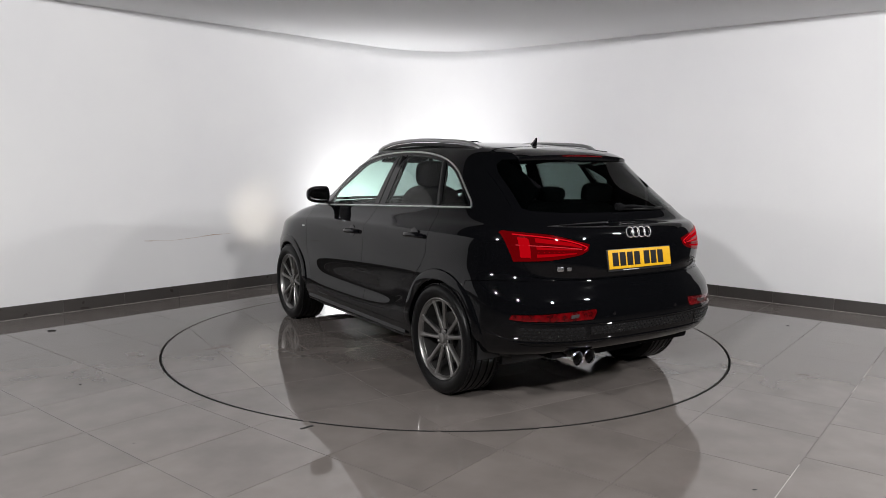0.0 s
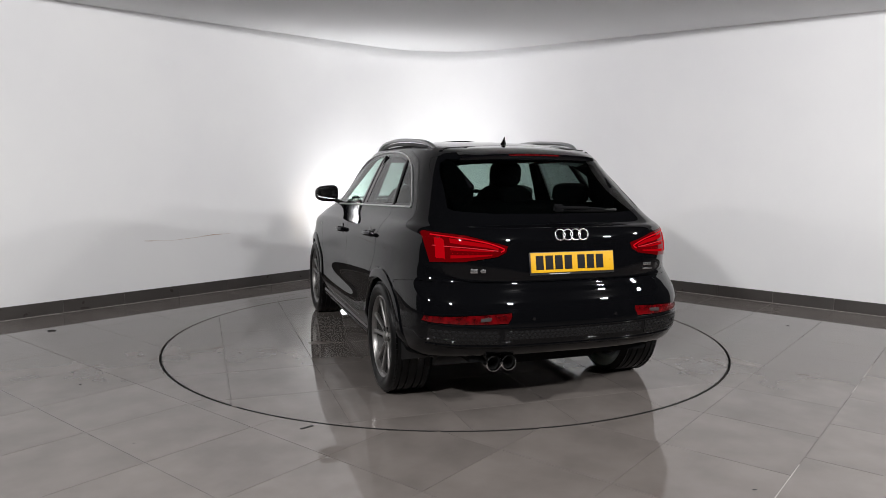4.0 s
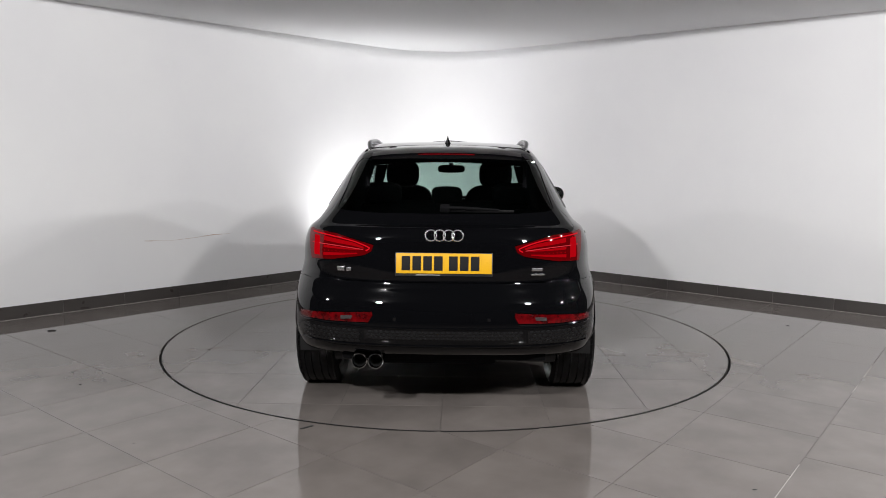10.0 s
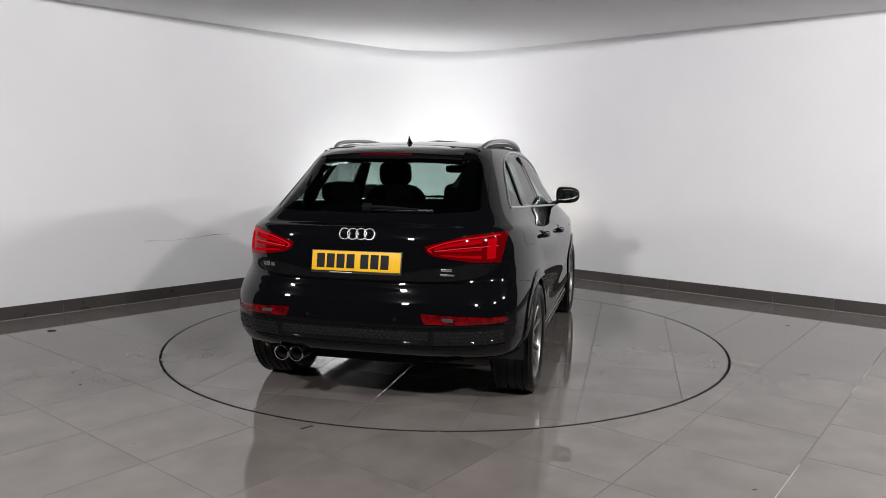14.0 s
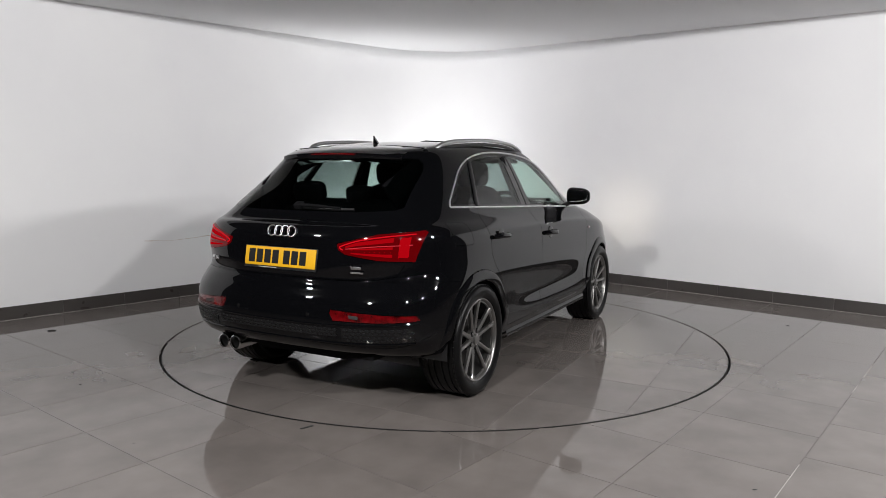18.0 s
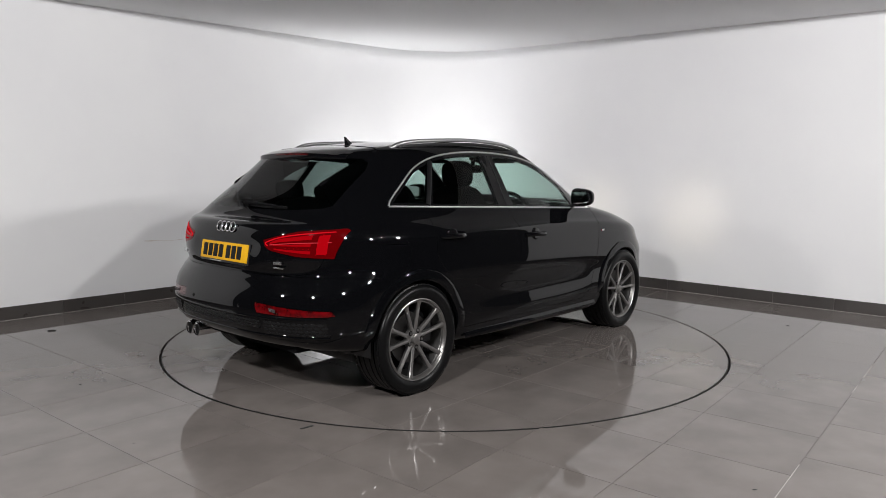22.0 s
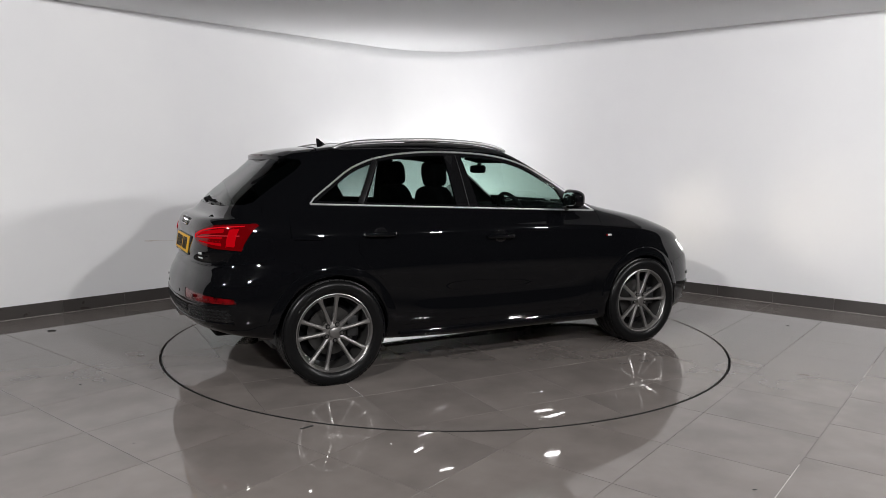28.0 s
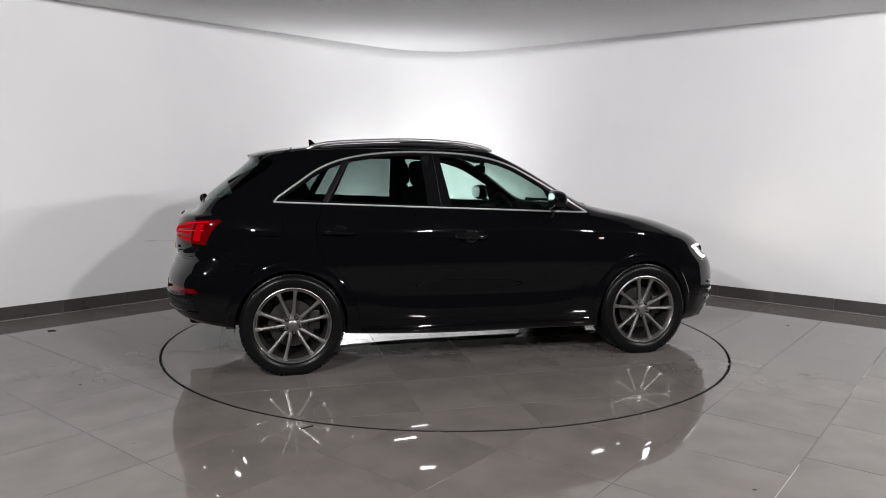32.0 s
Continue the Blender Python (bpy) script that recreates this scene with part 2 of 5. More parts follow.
def build_room():
    wall_line(U_WHITE, V_WALL, U_WALL - CORNER_R, V_WALL, "wall_west", WALL, -0.15)
    wall_line(U_WALL, V_WALL + CORNER_R, U_WALL, V_WHITE, "wall_north", WALL, -0.15)
    wall_line(U_FAR, V_WALL, U_WHITE, V_WALL, "wall_west_dark", DARK, -0.15)
    wall_line(U_WALL, V_WHITE, U_WALL, V_FAR, "wall_north_dark", DARK, -0.15)
    # the curved corner between them
    bm = bmesh.new()
    rows = []
    for i in range(25):
        a = radians(-90 + 90 * i / 24)
        cu, cv = U_WALL - CORNER_R, V_WALL + CORNER_R
        ring = []
        for r, z in ((CORNER_R, 0), (CORNER_R, WALL_TOP), (CORNER_R + 0.15, WALL_TOP), (CORNER_R + 0.15, 0)):
            ring.append(bm.verts.new(uv(cu + r * math.cos(a), cv + r * math.sin(a), z)))
        rows.append(ring)
    for a, b in zip(rows, rows[1:]):
        for k in range(4):
            bm.faces.new((a[k], b[k], b[(k + 1) % 4], a[(k + 1) % 4]))
    me = done(bm, "wall_corner", True)
    me.materials.append(WALL)
    tagged(new("wall_corner", me), kind="structure")
    wall_line(U_FAR, V_FAR, U_FAR, V_WALL, "wall_south", DARK, -0.15)
    wall_line(U_WALL, V_FAR, U_FAR, V_FAR, "wall_east", DARK, -0.15)
    # white over the booth, dark over the rest of the hall
    ua, va = (-0.2 + D2.y * -V_WALL) / D1.y, (-0.2 - D1.y * U_WALL) / D2.y     # where the white ends on either wall
    for name, mat, outline in (("ceiling", CEILING, ((ua, V_WALL), (U_WALL, V_WALL), (U_WALL, va))),
                               ("ceiling_south", DARK, ((U_FAR, V_WALL), (ua, V_WALL), (U_WALL, va), (U_WALL, V_FAR), (U_FAR, V_FAR)))):
        bm = bmesh.new()
        lo = [bm.verts.new(uv(u, v, CEIL)) for u, v in outline]
        for v in lo:
            v.co.z += CEIL_RISE * max(0.0, v.co.y + 0.2)
        hi = [bm.verts.new(v.co + Vector((0, 0, 0.15))) for v in lo]
        bm.faces.new(lo)
        bm.faces.new(hi[::-1])
        n = len(lo)
        for i in range(n):
            bm.faces.new((lo[i], lo[(i + 1) % n], hi[(i + 1) % n], hi[i]))
        me = done(bm, name)
        me.materials.append(mat)
        tagged(new(name, me), kind="structure")


def ring_plate(name, r_in, outline, z, mat):
    """A level plate with a round hole, out to a square outline."""
    n = 96
    inner = [(r_in * math.cos(2 * math.pi * i / n), r_in * math.sin(2 * math.pi * i / n), z) for i in range(n)]
    outer = []
    for i in range(n):
        d = Vector((math.cos(2 * math.pi * i / n), math.sin(2 * math.pi * i / n), 0))
        du, dv = d.dot(D1), d.dot(D2)
        k = min(((U_WALL if du > 0 else U_FAR) / du) if abs(du) > 1e-6 else 1e9,
                ((V_FAR if dv > 0 else V_WALL) / dv) if abs(dv) > 1e-6 else 1e9)
        outer.append((d.x * k, d.y * k, z))
    # lower lip of the hole
    lip = [(x, y, z - 0.03) for x, y, _ in inner]
    verts = inner + outer + lip
    faces = [(i, (i + 1) % n, n + (i + 1) % n, n + i) for i in range(n)]
    faces += [(2 * n + i, 2 * n + (i + 1) % n, (i + 1) % n, i) for i in range(n)]
    me = mesh_from(name, verts, faces)
    me.materials.append(mat)
    return me


def square_tile(side, thick, bevel=0.0012):
    h = side / 2
    return slab([(-h, -h), (h, -h), (h, h), (-h, h)], -thick, 0.0, bevel)


def cut_tile(side, cx, cy, turn, radius, outside, cells=14):
    """A tile in its own space, trimmed along the turntable's circle; None where nothing is left."""
    h = side / 2
    c, s = math.cos(turn), math.sin(turn)

    def world_of(x, y):
        return cx + c * x - s * y, cy + s * x + c * y

    keep, used = [], {}
    for i in range(cells):
        for j in range(cells):
            x0, y0 = -h + side * (i + 0.5) / cells, -h + side * (j + 0.5) / cells
            r = math.hypot(*world_of(x0, y0))
            if (r > radius - (0.35 if outside else -0.35) * side / cells) == outside:
                keep.append((i, j))
    if not keep:
        return None
    whole = len(keep) == cells * cells
    bm = bmesh.new()
    vs = {}
    for i, j in keep:
        q = []
        for a, b in ((i, j), (i + 1, j), (i + 1, j + 1), (i, j + 1)):
            if (a, b) not in vs:
                vs[a, b] = bm.verts.new((-h + side * a / cells, -h + side * b / cells, 0))
            q.append(vs[a, b])
        bm.faces.new(q)
    kept = set(keep)
    for (a, b), v in vs.items():
        near = [(a - 1, b - 1), (a, b - 1), (a - 1, b), (a, b)]
        inside = [n for n in near if 0 <= n[0] < cells and 0 <= n[1] < cells]
        if any(n not in kept for n in inside):
            wx, wy = world_of(v.co.x, v.co.y)
            k = radius / math.hypot(wx, wy)
            dx, dy = wx * k - wx, wy * k - wy
            lx, ly = c * dx + s * dy, -s * dx + c * dy
            v.co.x, v.co.y = min(h, max(-h, v.co.x + lx)), min(h, max(-h, v.co.y + ly))
    edge = [e for e in bm.edges if len(e.link_faces) == 1]
    r = bmesh.ops.extrude_edge_only(bm, edges=edge)
    for v in [g for g in r["geom"] if isinstance(g, bmesh.types.BMVert)]:
        v.co.z = -0.009
    bmesh.ops.dissolve_limit(bm, angle_limit=0.01, verts=bm.verts, edges=bm.edges)
    return bm


def build_floor():
    floor = tagged(new("floor", ring_plate("floor", TABLE_R, None, -0.0016, GROUT)), "polished grey porcelain tiled showroom floor", "floor", kind="structure")
    pit = revolve([(0.0, -0.031), (TABLE_R + 0.05, -0.031), (TABLE_R + 0.05, -0.06), (0.0, -0.06)], 96, "Z")
    part("pit", pit, GAP, floor, "black gap round the turntable")
    side = TILE - 0.0027
    whole = done(square_tile(side, 0.009), "tile")
    whole.materials.append(FLOOR_TILE)
    turn = math.atan2(T1.y, T1.x)
    far = []
    for i in range(-14, 7):
        for j in range(-7, 14):
            u, v = U0 + (i + (0.95 if j >= 5 else 0.5)) * TILE, V0 + (j + 0.5) * TILE      # the courses past the fifth joint are staggered
            p = T1 * u + T2 * v
            pu, pv = p.dot(D1), p.dot(D2)
            if pu < U_FAR - 0.3 or pu > U_WALL + 0.38 or pv < V_WALL - 0.38 or pv > V_FAR + 0.3:
                continue
            r = p.length
            at = pose(p.x, p.y, 0, 0, 0, math.degrees(turn))
            if r > TABLE_R + 0.45:
                if p.y < -3.6 or p.y < -2.2 and abs(p.x) > 4.2 or abs(p.x) > 5.2:
                    far.append(at)
                else:
                    part("tile", whole, FLOOR_TILE, floor, at=at)
            elif r > TABLE_R - 0.45:
                bm = cut_tile(side, p.x, p.y, turn, TABLE_R, True)
                if bm:
                    part("tile", done(bm, "cut_tile"), FLOOR_TILE, floor, at=at)
    bm = bmesh.new()
    for at in far:
        bm.from_mesh(whole)
        bm.verts.ensure_lookup_table()
        bmesh.ops.transform(bm, matrix=at, verts=bm.verts[-len(whole.vertices):])
    me = done(bm, "far_tiles")
    tagged(part("far_tiles", me, FLOOR_TILE, floor), kind="stuff")
    # fresh pale grout in lengths of one joint
    v = V0 + 5 * TILE
    for u0, u1 in ((-1.62, -1.00), (0.42, 0.62), (0.86, 1.30)):
        a = T1 * (u0 + u1) / 2 + T2 * v
        part("pale_grout", box((u1 - u0, 0.0034, 0.0018), Matrix.Translation((0, 0, -0.0006)), 0.0004), GROUT_LIGHT, floor, "pale grout in a floor joint", at=pose(a.x, a.y, 0, 0, 0, math.degrees(turn)))


def build_skirting():
    """Dark tile skirting along the two white walls, cut in lengths of the floor's grid."""
    h, t, gap = 0.122, 0.011, 0.003
    sk = tagged(new("baseboard", mesh_from("baseboard_bed", *bed_of(h - 0.004, t - 0.005))), "dark grey tile skirting along white walls", "skirting", kind="structure")
    sk.data.materials.append(GROUT_LIGHT)
    turn = math.degrees(math.atan2(D1.y, D1.x))
    step = 0.583
    straight = done(box((step - gap, t, h), Matrix.Translation((0, 0, h / 2)), 0.0015), "skirting_tile")
    for i in range(-12, 14):
        u = -1.83 + (i + 0.5) * step
        if U_FAR < u - step / 2 and u + step / 2 < U_WALL - CORNER_R + 0.02:
            p = uv(u, V_WALL + t / 2 + 0.001)
            part("skirting_tile", straight, SKIRT_TILE, sk, at=pose(p.x, p.y, 0, 0, 0, turn))
        v = 0.986 + (i + 0.5) * step
        if v - step / 2 > V_WALL + CORNER_R - 0.02 and v + step / 2 < V_FAR:
            p = uv(U_WALL - t / 2 - 0.001, v)
            part("skirting_tile", straight, SKIRT_TILE, sk, at=pose(p.x, p.y, 0, 0, 0, turn + 90))
    # a bead of pale grout along the foot of the tiles
    for a, b in ((uv(U_WHITE, V_WALL + t + 0.003), uv(U_WALL - CORNER_R, V_WALL + t + 0.003)), (uv(U_WALL - t - 0.003, V_WALL + CORNER_R), uv(U_WALL - t - 0.003, V_WHITE))):
        part("grout_bead", tube([a + Vector((0, 0, 0.001)), b + Vector((0, 0, 0.001))], 0.0026, 6), GROUT_LIGHT, sk, "pale grout bead at the foot of the skirting")
    # short pieces round the curve
    cu, cv, n = U_WALL - CORNER_R, V_WALL + CORNER_R, 8
    short = done(box((CORNER_R * math.pi / 2 / n - gap, t, h), Matrix.Translation((0, 0, h / 2)), 0.0015), "skirting_piece")
    for k in range(n):
        a = radians(-90 + 90 * (k + 0.5) / n)
        r = CORNER_R - t / 2 - 0.002
        p = uv(cu + r * math.cos(a), cv + r * math.sin(a))
        d = D1 * -math.sin(a) + D2 * math.cos(a)
        part("skirting_tile", short, SKIRT_TILE, sk, at=pose(p.x, p.y, 0, 0, 0, math.degrees(math.atan2(d.y, d.x))))


def bed_of(h, t):
    line = [(U_FAR, V_WALL, 0, 1)]
    cu, cv = U_WALL - CORNER_R, V_WALL + CORNER_R
    for i in range(17):
        a = radians(-90 + 90 * i / 16)
        line.append((cu + CORNER_R * math.cos(a), cv + CORNER_R * math.sin(a), -math.cos(a), -math.sin(a)))
    line.append((U_WALL, V_FAR, -1, 0))
    verts, faces = [], []
    for u, v, nu, nv in line:
        verts += [uv(u, v, 0), uv(u + nu * t, v + nv * t, 0), uv(u + nu * t, v + nv * t, h), uv(u, v, h)]
    for i in range(len(line) - 1):
        for k in range(3):
            faces.append((4 * i + k, 4 * i + 4 + k, 4 * i + 5 + k, 4 * i + 1 + k))
    return verts, faces


def build_turntable():
    tt = thing("turntable", "round turntable set flush in the floor, paved with grey tiles", "turntable")
    r = TABLE_R - 0.017
    part("disc", revolve([(0.0, -0.0016), (r - 0.004, -0.0016), (r - 0.004, -0.028), (0.0, -0.028)], 128, "Z"), GROUT, tt)
    part("rim_band", revolve([(r - 0.004, -0.002), (r - 0.004, -0.0005), (r, -0.0005), (r, -0.028), (r - 0.004, -0.028)], 160, "Z"), STEEL, tt, "thin worn steel edge")
    side = 0.6 - 0.0027
    whole = done(square_tile(side, 0.009), "tile")
    whole.materials.append(FLOOR_TILE)
    for i in range(-4, 4):
        for j in range(-4, 4):
            x, y = (i + 0.5) * 0.6 - 0.02, (j + 0.5) * 0.6 - 0.02
            d = math.hypot(x, y)
            if d < r - 0.44:
                part("tile", whole, FLOOR_TILE, tt, at=pose(x, y, 0))
            elif d < r + 0.44:
                bm = cut_tile(side, x, y, 0.0, r - 0.005, False)
                if bm:
                    part("tile", done(bm, "round_cut_tile"), FLOOR_TILE, tt, at=pose(x, y, 0))
    return tt


def build_marks():
    """A brown scrape on the white wall, and grit lying on the tiles."""
    line = [(-1.02, 0.628, 0.004), (-0.94, 0.622, 0.010), (-0.90, 0.624, 0.003), (-0.74, 0.612, 0.002), (-0.58, 0.618, 0.005), (-0.44, 0.625, 0.004), (-0.36, 0.632, 0.007), (-0.25, 0.641, 0.012), (-0.16, 0.642, 0.008), (-0.02, 0.640, 0.002)]
    pts = smooth_line(line, 6)
    bm = bmesh.new()
    rows = []
    for k, (u, z, w) in enumerate(pts):
        w = max(w, 0.0012) * (0.6 + 0.8 * noise.noise((k * 0.9, 3.1, 0)) ** 2 + 0.35 * ((k * 7) % 5) / 5)
        rows.append([bm.verts.new(uv(u, V_WALL + 0.0012, z - w / 2)), bm.verts.new(uv(u, V_WALL + 0.0012, z + w / 2))])
    for p, q in zip(rows, rows[1:]):
        bm.faces.new((p[0], q[0], q[1], p[1]))
    part("scrape", bm, SCRAPE, bpy.data.objects["wall_west"], "thin brown scrape on white paint")
    for x, y, size, a in ((-3.32, 0.0, 0.045, 20), (-2.32, -1.47, 0.014, 60), (-1.56, -2.43, 0.007, 0), (-1.53, -2.56, 0.006, 30), (1.30, -2.19, 0.008, 80), (1.36, -2.89, 0.016, 10), (1.95, -2.04, 0.006, 45), (3.1, 0.45, 0.022, 150)):
        bm = bmesh.new()
        bmesh.ops.create_icosphere(bm, subdivisions=2, radius=1.0)
        for v in bm.verts:
            v.co *= 0.75 + 0.5 * noise.noise(v.co * 1.3 + Vector((x, y, 0)))
            v.co = (v.co.x * size, v.co.y * size * 0.32, max(0.0, v.co.z * size * 0.16 + size * 0.08))
        me = done(bm, "grit", True)
        me.materials.append(GAP)
        ob = tagged(new("grit", me), "small dark chip of grit on the floor tiles", "grit", "grit on the floor")
        ob.matrix_world = pose(x, y, 0.0005, 0, 0, a)
    # a strip of black tape across the turntable's edge
    bm = box((0.016, 0.075, 0.002), Matrix.Translation((0, 0, 0.001)), 0.0006)
    me = done(bm, "tape")
    me.materials.append(GAP)
    tagged(new("tape", me), "short strip of black tape on the tiles beside the turntable", "tape").matrix_world = pose(-0.735, -2.185, 0.0003, 0, 0, -48)


SCRAPE = material("brown_scrape", (0.52, 0.42, 0.36), 0.8)
build_room()
build_floor()
build_skirting()
TURNTABLE = build_turntable()
build_marks()


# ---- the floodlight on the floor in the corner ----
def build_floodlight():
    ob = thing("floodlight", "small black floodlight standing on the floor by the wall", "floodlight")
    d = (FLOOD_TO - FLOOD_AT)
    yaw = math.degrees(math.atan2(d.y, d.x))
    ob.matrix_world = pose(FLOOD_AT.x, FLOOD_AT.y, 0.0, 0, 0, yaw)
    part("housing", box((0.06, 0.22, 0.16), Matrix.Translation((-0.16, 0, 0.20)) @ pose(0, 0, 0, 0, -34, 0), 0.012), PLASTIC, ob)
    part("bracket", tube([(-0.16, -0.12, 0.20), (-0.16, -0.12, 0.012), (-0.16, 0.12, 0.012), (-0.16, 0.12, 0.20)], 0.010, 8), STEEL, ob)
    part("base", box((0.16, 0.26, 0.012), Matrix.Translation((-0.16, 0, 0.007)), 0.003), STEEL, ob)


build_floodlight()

# ---- the car ----
# Car space: x forward from the rear axle, y to its left, z up from the ground.
CAR = thing("car", "glossy black five-door compact SUV with lit lamps, parked on the turntable", "car")
WHEELBASE, AXLE_Z = 2.603, 0.339

# Rings of the body from sill to roof: level, z at front, middle, rear, nose x, tail x, half width,
# the roundness of nose and tail in plan (power along, power across), and how far the sides draw in towards the tail.
RINGS = [
    (0, 0.19, 0.205, 0.345, 3.33, -0.66, 0.76, 6, 2.1, 12, 2.6, 0),
    (1, 0.2, 0.235, 0.37, 3.43, -0.775, 0.86, 7, 2.3, 12, 2.6, 0),
    (2, 0.28, 0.305, 0.43, 3.49, -0.835, 0.884, 7, 2.3, 12, 2.6, 0),
    (3, 0.4, 0.405, 0.5012, 3.52, -0.8524, 0.908, 7, 2.3, 12.05, 2.6, 0),
    (4, 0.5, 0.5, 0.6008, 3.53, -0.8496, 0.885, 7, 2.3, 12.48, 2.67, 0),
    (5, 0.58, 0.6, 0.6803, 3.525, -0.8226, 0.9005, 7, 2.3, 13.04, 2.741, 0.004),
    (6, 0.6631, 0.72, 0.7413, 3.494, -0.7929, 0.9132, 7, 2.3, 11.14, 2.655, 0.032),
    (7, 0.737, 0.86, 0.8039, 3.412, -0.7986, 0.9052, 7, 2.3, 8.665, 2.9, 0.068),
    (8, 0.8169, 0.968, 0.9282, 3.357, -0.7749, 0.9004, 7, 2.3, 8.489, 3.9, 0.074),
    (9, 0.8979, 0.998, 1.036, 3.205, -0.7506, 0.8712, 7, 2.3, 9.167, 3.621, 0.05456),
    (10, 1.01, 1.045, 1.069, 2.874, -0.7043, 0.832, 7, 2.4, 10.27, 3.613, 0.02812),
    (11, 1.092, 1.1, 1.084, 2.418, -0.6249, 0.791, 7, 2.4, 11.15, 5.905, 0.0394),
    (12, 1.165, 1.22, 1.187, 2.22, -0.5698, 0.738, 7, 2.4, 11.37, 4.105, 0.1037),
    (13, 1.31, 1.36, 1.3, 1.95, -0.4326, 0.6742, 7, 2.5, 11.86, 3.819, 0.1065),
    (14, 1.445, 1.465, 1.401, 1.68, -0.313, 0.6181, 7, 2.6, 11.89, 3.71, 0.07638),
    (15, 1.515, 1.525, 1.474, 1.48, -0.2347, 0.5677, 7, 2.8, 10.48, 3.823, 0.01587),
    (16, 1.54, 1.553, 1.509, 1.33, -0.155, 0.4972, 7, 2.8, 10.01, 3.211, 0.01435),
    (17, 1.56, 1.571, 1.535, 1.15, -0.02562, 0.36, 7, 2.8, 9.932, 3.161, 0),
    (18, 1.572, 1.578, 1.556, 0.98, 0.2, 0.17, 7, 2.8, 10, 3.2, 0),
    (19, 1.578, 1.581, 1.57, 0.86, 0.4, 0.004, 7, 2.8, 10, 3.2, 0),
]
MID_X = 1.35
PLATE_X = -0.7706                              # the back of the number plate
N_AROUND, PER_LEVEL = 300, 7


def ring_row(level):
    """The ring's numbers at any level, by a smooth curve through the rows."""
    k = min(int(level), len(RINGS) - 2)
    t = level - k
    a, b, c, d = [np.array(RINGS[min(max(i, 0), len(RINGS) - 1)]) for i in (k - 1, k, k + 1, k + 2)]
    m0, m1 = (c - a) / 2, (d - b) / 2
    # keep it from overshooting where neighbours turn back
    m0 = np.where((c - b) * (b - a) <= 0, 0, m0)
    m1 = np.where((d - c) * (c - b) <= 0, 0, m1)
    h = t * t * (3 - 2 * t)
    return b * (2 * t ** 3 - 3 * t ** 2 + 1) + m0 * (t ** 3 - 2 * t ** 2 + t) + c * h + m1 * (t ** 3 - t ** 2)


def half_ring(level, n=N_AROUND):
    """Points of the ring's left half from the nose's middle to the tail's middle, evenly spaced."""
    _, zf, zm, zr, xf, xr, w, pf, qf, pr, qr, draw_in = ring_row(level)
    y = w * np.sin(np.linspace(0, math.pi / 2, 600))
    nose = MID_X + (xf - MID_X) * np.clip(1 - (y / w) ** qf, 0, 1) ** (1 / pf)
    tail = MID_X - (MID_X - xr) * np.clip(1 - (y / w) ** qr, 0, 1) ** (1 / pr)
    # the sides are nearly level in y, so they are drawn by x
    fx = MID_X + (xf - MID_X) * np.linspace(0.93, 0, 300)
    fy = w * np.clip(1 - ((fx - MID_X) / (xf - MID_X)) ** pf, 0, 1) ** (1 / qf)
    rx = MID_X - (MID_X - xr) * np.linspace(0, 0.93, 300)
    ry = w * np.clip(1 - ((MID_X - rx) / (MID_X - xr)) ** pr, 0, 1) ** (1 / qr)
    a = nose > fx[0]
    b = tail < rx[-1]
    X = np.concatenate([nose[a], fx, rx[1:], tail[b][::-1]])
    Y = np.concatenate([y[a], fy, ry[1:], y[b][::-1]])
    s = np.concatenate([[0], np.cumsum(np.hypot(np.diff(X), np.diff(Y)))])
    q = np.linspace(0, s[-1], n)
    X, Y = np.interp(q, s, X), np.interp(q, s, Y)
    Y[0] = Y[-1] = 0.0
    f = np.clip((X - MID_X) / (xf - MID_X), 0, 1)
    r = np.clip((MID_X - X) / (MID_X - xr), 0, 1)
    Y = Y * (1 - draw_in * r ** 5)
    # the hollow low in the doors runs out towards the wheels
    hollow = max(0.0, 1 - abs(level - 4.0) / 1.0)
    Y = np.where(Y > 0.5, Y + 0.020 * hollow * np.clip((np.abs(X - 1.30) - 0.15) / 0.62, 0, 1) ** 2, Y)
    Z = zm + (zf - zm) * f ** 2.0 + (zr - zm) * r ** 2.0
    if level > 15:
        # the roof is one smooth dome
        k = min(1.0, level - 15)
        Z = Z * (1 - k) + k * (1.583 - 0.096 * (X - 0.75) ** 2 - 0.072 * Y ** 2)
    return np.stack([X, Y, Z], 1)


LEVELS = np.linspace(0, len(RINGS) - 1, (len(RINGS) - 1) * PER_LEVEL + 1)


def eased(rings, reach=2.2):
    """The rings drawn smooth from level to level, the first and last kept."""
    k = np.arange(-7, 8)
    w = np.exp(-0.5 * (k / reach) ** 2)
    w /= w.sum()
    H = np.stack(rings)
    P = np.concatenate([np.repeat(H[:1], 7, 0), H, np.repeat(H[-1:], 7, 0)])
    S = sum(w[i] * P[i:i + len(H)] for i in range(15))
    S[0], S[-1] = H[0], H[-1]
    return list(S)


HALVES = eased([half_ring(lv) for lv in LEVELS])


def side_y(x, z):
    """The shell's y on the left side at x and z."""
    zs, ys = [], []
    for h in HALVES[:15 * PER_LEVEL + 1]:
        X, Y, Z = h[::-1, 0], h[::-1, 1], h[::-1, 2]
        if X[0] < x < X[-1]:
            zs.append(np.interp(x, X, Z))
            ys.append(np.interp(x, X, Y))
    return float(np.interp(z, zs, ys))


